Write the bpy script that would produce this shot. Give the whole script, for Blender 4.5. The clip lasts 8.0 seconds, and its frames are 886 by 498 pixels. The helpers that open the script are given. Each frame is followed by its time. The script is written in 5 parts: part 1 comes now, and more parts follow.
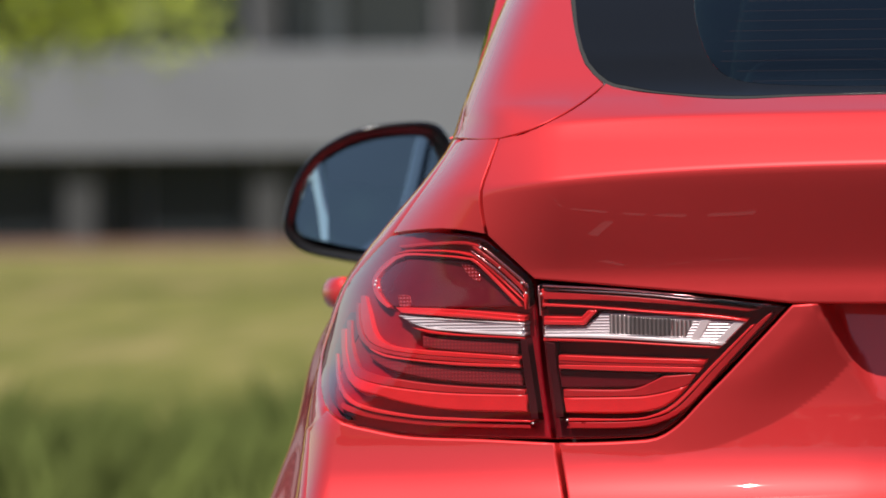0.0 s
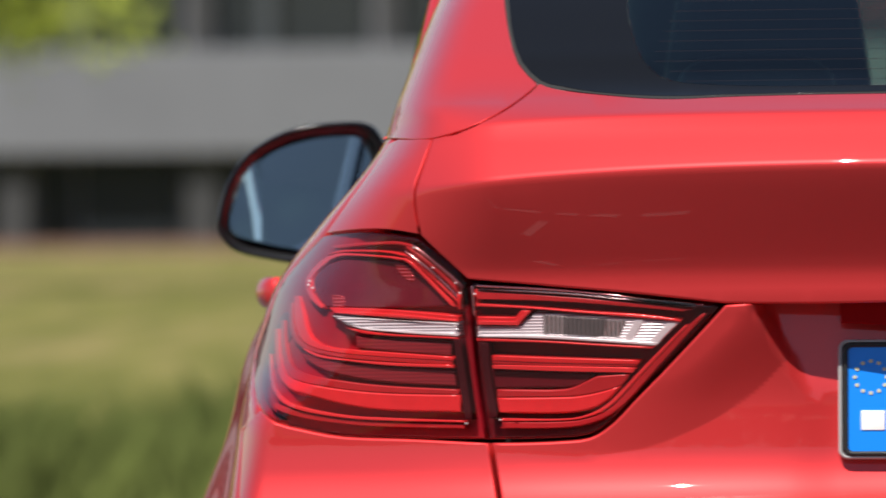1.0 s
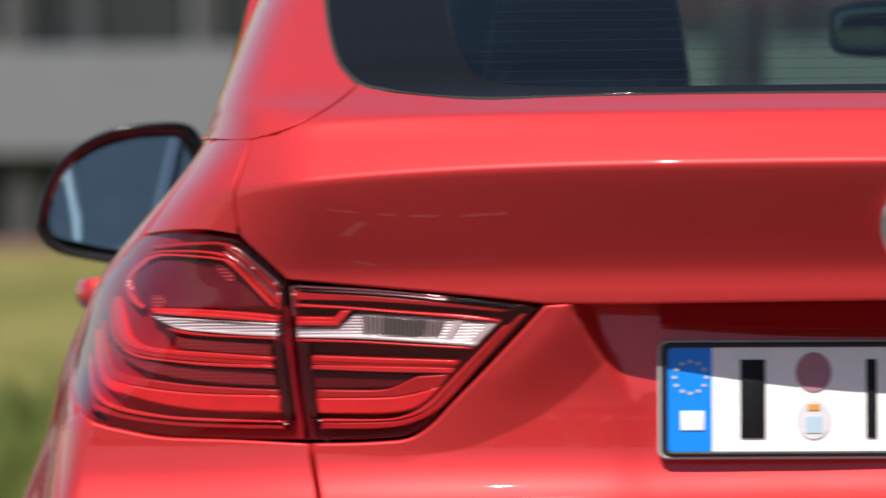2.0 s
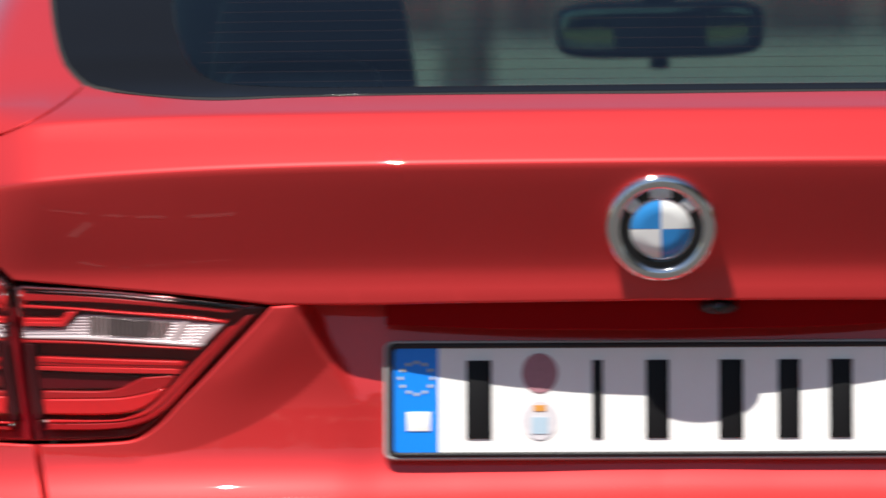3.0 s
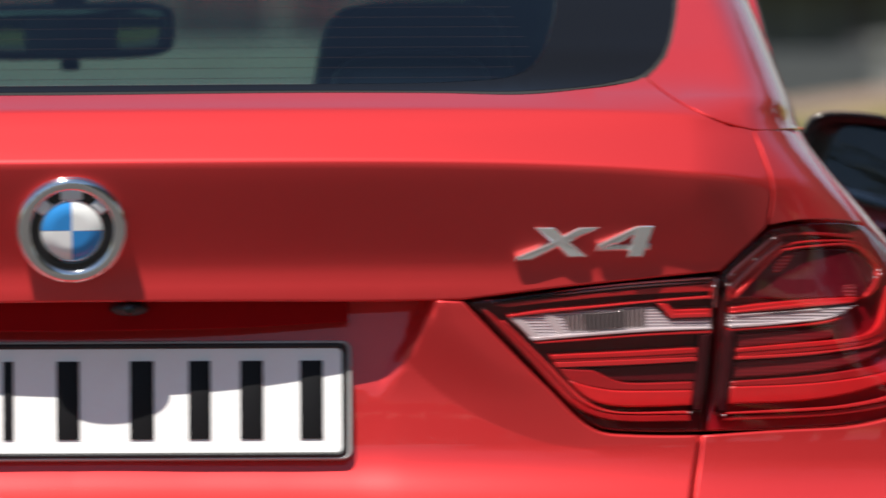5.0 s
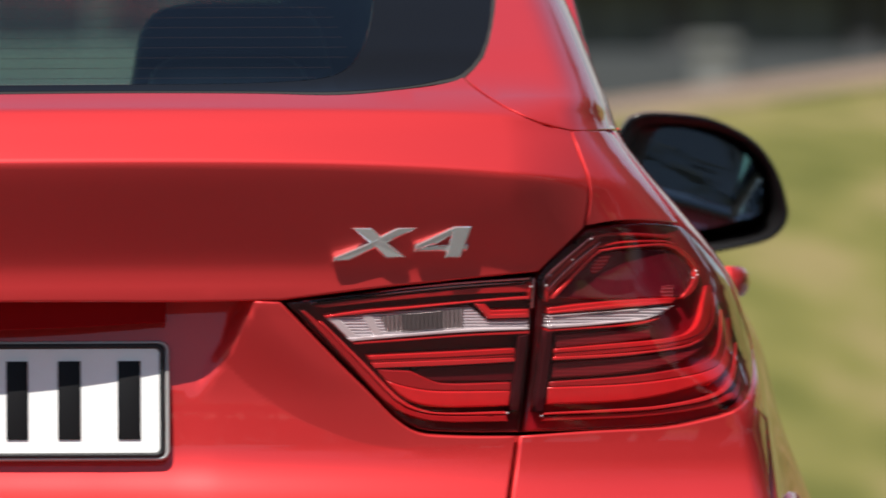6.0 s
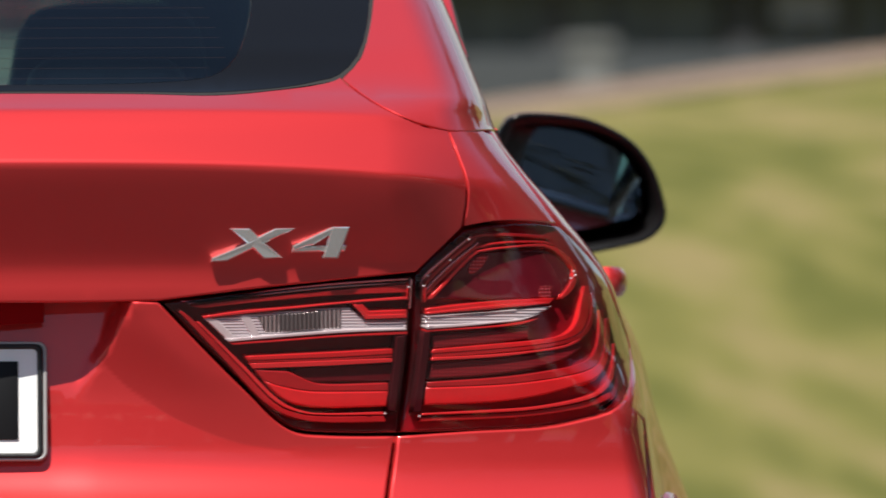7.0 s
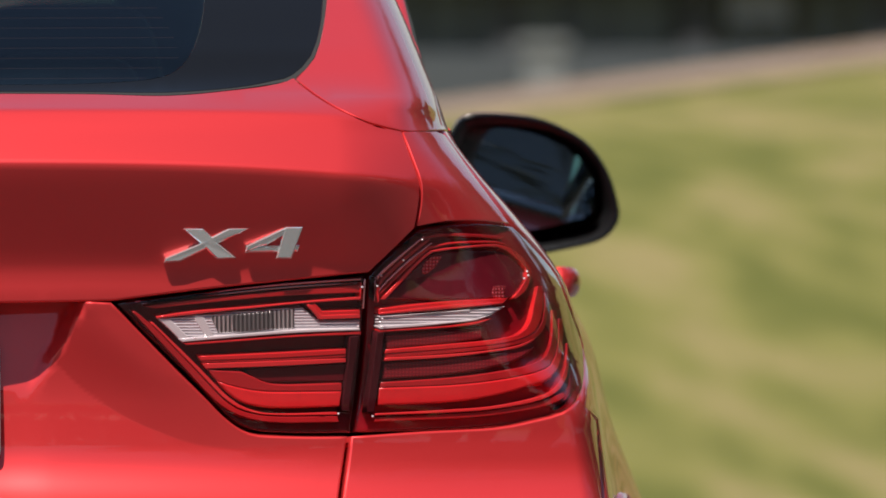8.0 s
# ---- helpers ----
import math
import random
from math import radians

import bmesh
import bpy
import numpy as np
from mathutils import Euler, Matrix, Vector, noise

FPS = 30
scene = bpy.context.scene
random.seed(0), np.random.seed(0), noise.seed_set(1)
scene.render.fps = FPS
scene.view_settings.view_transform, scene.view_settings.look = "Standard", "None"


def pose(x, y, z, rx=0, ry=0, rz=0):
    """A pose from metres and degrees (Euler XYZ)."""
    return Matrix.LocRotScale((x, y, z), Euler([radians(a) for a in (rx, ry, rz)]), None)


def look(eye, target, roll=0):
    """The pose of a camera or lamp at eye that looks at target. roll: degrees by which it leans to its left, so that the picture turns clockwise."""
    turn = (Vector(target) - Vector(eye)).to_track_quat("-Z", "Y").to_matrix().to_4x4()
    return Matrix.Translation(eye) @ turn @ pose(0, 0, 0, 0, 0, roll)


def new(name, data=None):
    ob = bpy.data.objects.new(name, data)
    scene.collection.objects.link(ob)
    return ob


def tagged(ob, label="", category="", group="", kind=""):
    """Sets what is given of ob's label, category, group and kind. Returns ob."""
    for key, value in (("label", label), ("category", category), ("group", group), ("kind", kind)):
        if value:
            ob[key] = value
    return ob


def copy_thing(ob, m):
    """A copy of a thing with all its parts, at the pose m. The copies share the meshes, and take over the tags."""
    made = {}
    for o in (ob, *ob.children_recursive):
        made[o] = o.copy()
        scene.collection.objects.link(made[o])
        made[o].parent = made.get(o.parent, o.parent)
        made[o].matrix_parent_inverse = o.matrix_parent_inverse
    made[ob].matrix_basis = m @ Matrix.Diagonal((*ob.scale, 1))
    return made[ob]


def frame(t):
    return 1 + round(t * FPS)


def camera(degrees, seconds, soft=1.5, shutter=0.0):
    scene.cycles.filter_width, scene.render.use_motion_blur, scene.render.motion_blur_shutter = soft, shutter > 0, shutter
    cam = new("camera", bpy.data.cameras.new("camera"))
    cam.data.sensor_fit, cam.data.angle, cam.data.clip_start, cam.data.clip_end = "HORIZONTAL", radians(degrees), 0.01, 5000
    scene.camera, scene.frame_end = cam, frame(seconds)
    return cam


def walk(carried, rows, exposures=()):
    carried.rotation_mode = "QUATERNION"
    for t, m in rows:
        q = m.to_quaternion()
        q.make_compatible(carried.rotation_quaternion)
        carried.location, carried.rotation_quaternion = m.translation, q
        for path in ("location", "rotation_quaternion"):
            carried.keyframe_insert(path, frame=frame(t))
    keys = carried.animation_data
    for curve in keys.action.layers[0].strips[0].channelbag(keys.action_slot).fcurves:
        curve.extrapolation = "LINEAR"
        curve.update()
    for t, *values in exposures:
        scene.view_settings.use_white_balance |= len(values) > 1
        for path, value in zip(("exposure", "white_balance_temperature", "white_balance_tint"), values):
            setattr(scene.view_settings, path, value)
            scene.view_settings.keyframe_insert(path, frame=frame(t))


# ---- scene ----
from mathutils.geometry import delaunay_2d_cdt

# ---------------------------------------------------------------- camera: a long lens that pans on a tripod
cam = camera(3.755, 8.0, soft=1.7, shutter=0.75)
cam.data.dof.use_dof = True
cam.data.dof.focus_distance = 13.15
cam.data.dof.aperture_fstop = 15.5
EYE = (0.0, -13.0, 0.9)
# seconds, degrees turned to the right of the car's middle, degrees looked up
ROWS = [
    (0.0, -3.133, 0.460),
    (0.5, -3.066, 0.459),
    (1.0, -2.851, 0.458),
    (1.2, -2.729, 0.457),
    (2.3, -1.780, 0.452),
    (2.5, -1.555, 0.451),
    (3.0, -0.925, 0.447),
    (3.5, -0.283, 0.444),
    (4.0, 0.392, 0.440),
    (4.5, 0.986, 0.436),
    (5.0, 1.573, 0.433),
    (5.2, 1.766, 0.432),
    (6.5, 2.623, 0.427),
    (7.0, 2.864, 0.426),
    (7.5, 3.003, 0.425),
    (8.0, 3.062, 0.425),
]
walk(cam, [(t, look(EYE, (math.sin(radians(a)), -13 + math.cos(radians(a)), 0.9 + math.tan(radians(e))), -0.5)) for t, a, e in ROWS],
     exposures=[(0, 0.34), (8, 0.34)])

# ---------------------------------------------------------------- light: high sun behind the camera, to its left
SUN_TO = Vector((0.44, 1.0, -1.72)).normalized()
world = bpy.data.worlds.new("sky")
scene.world = world
world.use_nodes = True
wn = world.node_tree.nodes
sky = wn.new("ShaderNodeTexSky")
sky.sky_type, sky.sun_disc = "NISHITA", False
sky.sun_elevation = math.asin(-SUN_TO.z)
sky.sun_rotation = math.atan2(-SUN_TO.x, -SUN_TO.y)
sky.air_density, sky.dust_density = 1.0, 0.35
wn["Background"].inputs["Strength"].default_value = 0.074
world.node_tree.links.new(sky.outputs[0], wn["Background"].inputs["Color"])
sun = new("sun", bpy.data.lights.new("sun", "SUN"))
sun.data.energy, sun.data.angle, sun.data.color = 5.0, radians(0.53), (1.0, 0.95, 0.87)
sun.matrix_world = look((-20, -30, 45), Vector((-20, -30, 45)) + SUN_TO)


# ---------------------------------------------------------------- materials
def mat(name, color, rough=0.5, metal=0.0, coat=0.0, var=0.0, scale=20.0, bump=0.0, bump_scale=200.0, spec=0.5):
    m = bpy.data.materials.new(name)
    m.use_nodes = True
    nt = m.node_tree
    b = nt.nodes["Principled BSDF"]
    b.inputs["Base Color"].default_value = (*color, 1)
    b.inputs["Roughness"].default_value = rough
    b.inputs["Metallic"].default_value = metal
    b.inputs["Coat Weight"].default_value = coat
    b.inputs["Coat Roughness"].default_value = 0.02
    b.inputs["Specular IOR Level"].default_value = spec
    tc = nt.nodes.new("ShaderNodeTexCoord")
    if var:
        n1 = nt.nodes.new("ShaderNodeTexNoise")
        n1.inputs["Scale"].default_value, n1.inputs["Detail"].default_value = scale, 6
        n2 = nt.nodes.new("ShaderNodeTexNoise")
        n2.inputs["Scale"].default_value, n2.inputs["Detail"].default_value = scale * 9, 4
        mx = nt.nodes.new("ShaderNodeMix")
        mx.data_type = "FLOAT"
        mx.inputs[0].default_value = 0.4
        hs = nt.nodes.new("ShaderNodeHueSaturation")
        hs.inputs["Color"].default_value = (*color, 1)
        mr = nt.nodes.new("ShaderNodeMapRange")
        mr.inputs[1].default_value, mr.inputs[2].default_value = 0.25, 0.75
        mr.inputs[3].default_value, mr.inputs[4].default_value = 1 - var, 1 + var
        for n in (n1, n2):
            nt.links.new(tc.outputs["Object"], n.inputs["Vector"])
        nt.links.new(n1.outputs[0], mx.inputs[2])
        nt.links.new(n2.outputs[0], mx.inputs[3])
        nt.links.new(mx.outputs[0], mr.inputs[0])
        nt.links.new(mr.outputs[0], hs.inputs["Value"])
        nt.links.new(hs.outputs[0], b.inputs["Base Color"])
    if bump:
        n3 = nt.nodes.new("ShaderNodeTexNoise")
        n3.inputs["Scale"].default_value, n3.inputs["Detail"].default_value = bump_scale, 5
        bp = nt.nodes.new("ShaderNodeBump")
        bp.inputs["Strength"].default_value, bp.inputs["Distance"].default_value = bump, 0.002
        nt.links.new(tc.outputs["Object"], n3.inputs["Vector"])
        nt.links.new(n3.outputs[0], bp.inputs["Height"])
        nt.links.new(bp.outputs[0], b.inputs["Normal"])
    return m


def clear(name, color, ior=1.5, rough=0.0, film=0.0):
    """A thin clear sheet: what is behind it shows tinted, its gloss grows towards grazing, and a film of dust lies on it."""
    m = bpy.data.materials.new(name)
    m.use_nodes = True
    nt = m.node_tree
    nt.nodes.remove(nt.nodes["Principled BSDF"])
    tr = nt.nodes.new("ShaderNodeBsdfTransparent")
    tr.inputs["Color"].default_value = (*color, 1)
    gl = nt.nodes.new("ShaderNodeBsdfGlossy")
    gl.inputs["Roughness"].default_value = rough
    lw = nt.nodes.new("ShaderNodeLayerWeight")
    lw.inputs["Blend"].default_value = 0.5
    pw = nt.nodes.new("ShaderNodeMath")
    pw.operation, pw.inputs[1].default_value = "POWER", 5.0
    least = ((ior - 1) / (ior + 1)) ** 2
    mr = nt.nodes.new("ShaderNodeMapRange")
    mr.inputs[3].default_value, mr.inputs[4].default_value = least, 1.0
    ms = nt.nodes.new("ShaderNodeMixShader")
    nt.links.new(lw.outputs["Facing"], pw.inputs[0])
    nt.links.new(pw.outputs[0], mr.inputs[0])
    nt.links.new(mr.outputs[0], ms.inputs[0])
    nt.links.new(tr.outputs[0], ms.inputs[1])
    nt.links.new(gl.outputs[0], ms.inputs[2])
    last = ms
    if film:
        df = nt.nodes.new("ShaderNodeBsdfDiffuse")
        df.inputs["Color"].default_value = (0.85, 0.70, 0.72, 1)
        last = nt.nodes.new("ShaderNodeMixShader")
        last.inputs[0].default_value = film
        nt.links.new(ms.outputs[0], last.inputs[1])
        nt.links.new(df.outputs[0], last.inputs[2])
    nt.links.new(last.outputs[0], nt.nodes["Material Output"].inputs["Surface"])
    return m


RED = mat("red_metallic_paint", (0.635, 0.035, 0.037), 0.50, 0.46, 0.85, var=0.05, scale=2500, spec=0.2)
# RED as it looks in the lip's shade, darkened in the base colour
RED_SHADED = mat("shaded_red_paint", (0.26, 0.002, 0.005), 0.5, 0, 0.0, spec=0.05)
BLACK_GLOSS = mat("black_gloss_plastic", (0.006, 0.006, 0.008), 0.12, 0, 0.5)
BLACK = mat("black_plastic", (0.012, 0.012, 0.013), 0.45, var=0.2, scale=60, bump=0.3, bump_scale=900)
RUBBER = mat("rubber", (0.01, 0.01, 0.01), 0.6, var=0.2, scale=40)
EMBLEM = mat("polished_emblem", (0.97, 0.96, 0.95), 0.10, 0.78, 0.8)
CHROME = mat("chrome", (0.88, 0.88, 0.89), 0.04, 1.0)
BADGE_RING = mat("bright_badge_ring", (0.80, 0.79, 0.80), 0.07, 1.0)
BADGE_MARK = mat("bright_badge_mark", (0.80, 0.82, 0.86), 0.25, 0.4)
SILVER = mat("brushed_silver", (0.62, 0.63, 0.65), 0.28, 1.0)
MIRROR = mat("mirror", (0.60, 0.66, 0.69), 0.0, 1.0)
LENS = clear("tail_lamp_lens", (0.96, 0.80, 0.81), 1.50, film=0.0)
GLASS = clear("tinted_glass", (0.38, 0.58, 0.49), 1.5)
SCREEN = clear("windscreen_glass", (0.84, 0.96, 0.89), 1.45)
FRIT = mat("black_glass_border", (0.0068, 0.0064, 0.0064), 0.04, 0, 0.0, spec=0.09)
LAMP_DARK = mat("dark_lamp_housing", (0.25, 0.006, 0.014), 0.3, 0.0, var=0.2, scale=150, spec=0.2)
LAMP_RED = mat("red_lamp_plastic", (0.66, 0.018, 0.022), 0.3, 0.1, 0.3, var=0.12, scale=60)
LAMP_DEEP = mat("deep_red_lamp_plastic", (0.42, 0.012, 0.016), 0.3, 0.1, 0.3, var=0.15, scale=90)
LAMP_WHITE = mat("clear_lamp_reflector", (0.88, 0.88, 0.90), 0.2, 0.35, 0.5)
FABRIC = mat("dark_seat_leather", (0.030, 0.034, 0.045), 0.55, var=0.15, scale=30, bump=0.3)
# the seat leather again, paler by the sunlight put into its colour
SEAT_SUNLIT = mat("sunlit_seat_leather", (0.055, 0.065, 0.085), 0.5, var=0.15, scale=30, bump=0.3)
TRIM = mat("grey_cabin_trim", (0.10, 0.10, 0.105), 0.7, var=0.1, scale=30)
HOLDER = mat("pale_grey_plastic", (0.42, 0.41, 0.41), 0.4, var=0.06, scale=60)
PLATE_WHITE = mat("white_plate", (0.95, 0.95, 0.94), 0.35, var=0.03, scale=40)
PLATE_BLUE = mat("blue_plate", (0.004, 0.25, 0.95), 0.35)
INK = mat("black_ink", (0.008, 0.008, 0.009), 0.5, spec=0.2)
ENAMEL_BLUE = mat("blue_enamel", (0.03, 0.26, 0.66), 0.2, 0, 0.6)
ENAMEL_WHITE = mat("white_enamel", (0.90, 0.90, 0.89), 0.25, 0, 0.6)


STAR = mat("pale_gold_star", (0.62, 0.60, 0.35), 0.5)
SEAL_PINK = mat("dull_pink_sticker", (0.42, 0.20, 0.24), 0.5, var=0.15, scale=300)
SEAL_PALE = mat("pale_sticker", (0.70, 0.68, 0.72), 0.5, var=0.1, scale=300)
SEAL_GOLD = mat("orange_sticker_mark", (0.70, 0.32, 0.06), 0.5)
SEAL_BLUE = mat("blue_sticker_mark", (0.45, 0.60, 0.72), 0.5)
MIRROR_DIM = mat("dimmed_mirror", (0.28, 0.33, 0.33), 0.0, 1.0)
GLASS_SIDE = clear("side_glass", (0.58, 0.65, 0.61), 1.5)
SEAL = mat("grey_window_seal", (0.035, 0.035, 0.034), 0.7, spec=0.15)
WIRE = mat("heating_wire", (0.050, 0.018, 0.014), 0.8, spec=0.0)
LAMP_SIDE = mat("dull_red_side_marker", (0.13, 0.008, 0.016), 0.3, 0.0, var=0.2, scale=60)
CHROME_DIM = mat("dim_chrome", (0.55, 0.45, 0.46), 0.12, 1.0)


LAMP_END = mat("black_red_lamp_trim", (0.045, 0.003, 0.006), 0.7, var=0.2, scale=200, spec=0.1)
LAMP_CAVE = mat("black_red_lamp_housing", (0.10, 0.004, 0.009), 0.4, var=0.2, scale=150, spec=0.2)
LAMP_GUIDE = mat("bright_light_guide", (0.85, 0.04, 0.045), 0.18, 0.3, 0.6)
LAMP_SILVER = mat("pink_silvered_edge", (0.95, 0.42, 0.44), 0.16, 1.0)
SHELL_BLACK = mat("black_mirror_shell", (0.006, 0.006, 0.008), 0.12, spec=0.25)


def patterned(name, a, b, scale, metal, rough, axis, relief=0.6):
    """Fine ribs or a grid of studs moulded into lamp plastic."""
    m = mat(name, a, rough, metal)
    nt = m.node_tree
    tc = nt.nodes.new("ShaderNodeTexCoord")
    bsdf = nt.nodes["Principled BSDF"]
    w = [nt.nodes.new("ShaderNodeTexWave") for _ in axis]
    for n, ax in zip(w, axis):
        n.bands_direction = ax
        n.inputs["Scale"].default_value = scale
        nt.links.new(tc.outputs["Object"], n.inputs["Vector"])
    last = w[0].outputs["Fac"]
    if len(w) > 1:
        mu = nt.nodes.new("ShaderNodeMath")
        mu.operation = "MULTIPLY"
        nt.links.new(w[0].outputs["Fac"], mu.inputs[0])
        nt.links.new(w[1].outputs["Fac"], mu.inputs[1])
        last = mu.outputs[0]
    mx = nt.nodes.new("ShaderNodeMix")
    mx.data_type = "RGBA"
    mx.inputs[6].default_value, mx.inputs[7].default_value = (*a, 1), (*b, 1)
    nt.links.new(last, mx.inputs[0])
    nt.links.new(mx.outputs[2], bsdf.inputs["Base Color"])
    bp = nt.nodes.new("ShaderNodeBump")
    bp.inputs["Strength"].default_value, bp.inputs["Distance"].default_value = relief, 0.002
    nt.links.new(last, bp.inputs["Height"])
    nt.links.new(bp.outputs[0], bsdf.inputs["Normal"])
    return m


LAMP_MESH = patterned("red_studded_lamp_mesh", (0.15, 0.005, 0.010), (0.30, 0.012, 0.020), 90, 0.0, 0.5, "XZ", 0.12)
LAMP_CHAMBER = mat("dark_purple_lamp_chamber", (0.12, 0.007, 0.016), 0.25, 0.0, var=0.2, scale=90)
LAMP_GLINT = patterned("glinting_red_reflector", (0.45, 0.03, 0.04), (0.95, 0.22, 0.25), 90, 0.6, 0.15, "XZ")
LAMP_STRIP = patterned("lined_clear_lamp", (0.34, 0.34, 0.37), (0.92, 0.93, 0.95), 110, 0.3, 0.16, "Z")
LAMP_RIB = patterned("ribbed_clear_lamp", (0.16, 0.16, 0.16), (0.66, 0.65, 0.64), 75, 0.5, 0.2, "X", 0.9)
LAMP_BULB = patterned("dim_bulb_window", (0.10, 0.10, 0.10), (0.26, 0.26, 0.26), 75, 0.5, 0.2, "X")


# -- shape --
def curve(pts):
    """A smooth curve through points, with no overshoot."""
    xs = [p[0] for p in pts]
    ys = [p[1] for p in pts]
    d = [(ys[i + 1] - ys[i]) / (xs[i + 1] - xs[i]) for i in range(len(xs) - 1)]
    m = [d[0]]
    for i in range(1, len(d)):
        m.append(0.0 if d[i - 1] * d[i] <= 0 else 2 * d[i - 1] * d[i] / (d[i - 1] + d[i]))
    m.append(d[-1])

    def value(x):
        if x <= xs[0]:
            return ys[0] + m[0] * (x - xs[0])
        if x >= xs[-1]:
            return ys[-1] + m[-1] * (x - xs[-1])
        i = 0
        while xs[i + 1] < x:
            i += 1
        h = xs[i + 1] - xs[i]
        t = (x - xs[i]) / h
        return ((1 + 2 * t) * (1 - t) ** 2 * ys[i] + t * (1 - t) ** 2 * h * m[i]
                + t * t * (3 - 2 * t) * ys[i + 1] + t * t * (t - 1) * h * m[i + 1])
    return value


def ease(a, b, x):
    t = min(1.0, max(0.0, (x - a) / (b - a)))
    return t * t * (3 - 2 * t)


# half width of the body by height, and the tail's line down the middle (height, depth)
half_width = curve([(0.2, 0.86), (0.4, 0.895), (0.6, 0.905), (0.7, 0.902), (0.76, 0.896), (0.82, 0.888), (0.885, 0.880), (0.94, 0.866),
                    (0.972, 0.854), (0.995, 0.839), (1.033, 0.808), (1.08, 0.767), (1.114, 0.7435), (1.157, 0.7295), (1.275, 0.697),
                    (1.4, 0.645), (1.5, 0.58), (1.62, 0.48)])
tail_line = curve([(0.2, 0.24), (0.30, 0.14), (0.45, 0.0), (0.58, -0.046), (0.64, -0.042), (0.68, -0.027), (0.71, -0.007), (0.735, 0.0178),
                   (0.750, 0.0335), (0.760, 0.0430), (0.768, 0.0490), (0.777, 0.0540), (0.790, 0.0588), (0.81, 0.0622), (0.85, 0.0632), (0.93, 0.052), (0.955, 0.0478), (0.968, 0.0474), (0.980, 0.0460),
                   (0.992, 0.0416), (1.005, 0.0350), (1.02, 0.0268), (1.035, 0.0185), (1.05, 0.0103), (1.065, 0.0023), (1.0765, -0.0034),
                   (1.0800, -0.0047), (1.0832, -0.0051), (1.0862, -0.0040), (1.0890, -0.0014), (1.11, 0.0209), (1.1325, 0.0464), (1.1345, 0.0494), (1.1362, 0.0544), (1.1378, 0.0614), (1.141, 0.0764), (1.154, 0.1362),
                   (1.20, 0.255), (1.28, 0.465), (1.40, 0.845), (1.5, 1.275), (1.6, 1.895)])
# the same line out at the tail lights and the shoulders above them, where the body leans forward
flank_line = curve([(0.2, 0.24), (0.30, 0.14), (0.45, 0.0), (0.58, -0.046), (0.64, -0.042), (0.68, -0.027), (0.71, -0.007), (0.735, 0.0170),
                    (0.750, 0.0320), (0.768, 0.0465), (0.790, 0.0550), (0.82, 0.0582), (0.86, 0.0575), (0.90, 0.0570), (0.93, 0.0580), (0.96, 0.0605), (1.0, 0.0675),
                    (1.02, 0.072), (1.06, 0.086), (1.09, 0.099), (1.11, 0.110), (1.135, 0.130), (1.154, 0.152), (1.20, 0.25), (1.28, 0.46), (1.40, 0.84), (1.5, 1.27), (1.6, 1.89)])
corner_reach = curve([(0.2, 0.20), (0.60, 0.07), (0.75, 0.056), (0.83, 0.060), (0.86, 0.085), (0.90, 0.13), (0.97, 0.130), (1.02, 0.105), (1.07, 0.085), (1.12, 0.088), (1.16, 0.078), (1.25, 0.076), (1.4, 0.085), (1.6, 0.12)])


def F(x, z):
    """How far forward the tail's skin lies at x and z."""
    w = half_width(z)
    a = min(0.9997 * w, abs(x))
    drop = 0.040 * (a / 0.8) ** 4 * ease(0.93, 1.06, z) * (1 - ease(1.11, 1.15, z))
    bow = 0.26 * a ** 2.05
    drawn = 0.006 * ease(0.22, 0.62, a) * (1 - ease(0.985, 1.085, z)) * ease(0.58, 0.76, z)
    t = max(0.0, 1 - (w - a) / corner_reach(z))
    deep = 0.73 - 0.26 * w ** 2.05
    flank = ease(0.60, 0.78, a)
    return (tail_line(z + drop) - drawn) * (1 - flank) + flank_line(z) * flank + bow + deep * (1 - math.sqrt(1 - t ** 2.4))


fold_line = curve([(0.0, 0.99), (0.26, 0.982), (0.30, 0.928), (0.32, 0.901), (0.355, 0.867), (0.41, 0.834), (0.47, 0.814), (0.60, 0.800), (0.9, 0.79)])
fold_depth = curve([(0.0, 0.048), (0.10, 0.0465), (0.20, 0.040), (0.27, 0.0315), (0.32, 0.0225), (0.38, 0.0165), (0.47, 0.010), (0.60, 0.003), (0.70, 0.0), (0.9, 0.0)])


def pocket(x, z):
    """The hollow under the tailgate's lip, bounded by a fold that runs out below the lights."""
    a = abs(x)
    reach = 0.056 + 0.040 * (1 - ease(0.31, 0.43, a))
    ramp = min(1.0, max(0.0, (fold_line(a) - z + reach) / (reach + 0.006)))
    base = fold_depth(a) * ramp ** 1.6 * (1.6 - 0.6 * ramp) * ease(0.56, 0.80, z)
    wall = ease(-0.004, 0.014, 0.350 - 0.55 * max(0.0, 0.945 - z) - a) * ease(0.80, 0.885, z)
    return base + wall * max(0.0, 0.111 + 0.11 * (z - 0.8545) - F(x, z) - base)
# -- end shape --


def hollow(x, z):
    return F(x, z) + pocket(x, z)


def part(name, bm, material, parent=None, label="", smooth=True):
    me = bpy.data.meshes.new(name)
    bm.to_mesh(me)
    bm.free()
    for m in material if isinstance(material, (list, tuple)) else [material]:
        me.materials.append(m)
    if smooth:
        me.shade_smooth()
    ob = new(name, me)
    ob.parent = parent
    if label:
        tagged(ob, label)
    return ob


def empty(name, parent=None, label="", category="", group="", kind=""):
    ob = new(name)
    ob.parent = parent
    ob.empty_display_size = 0.1
    return tagged(ob, label, category, group, kind)


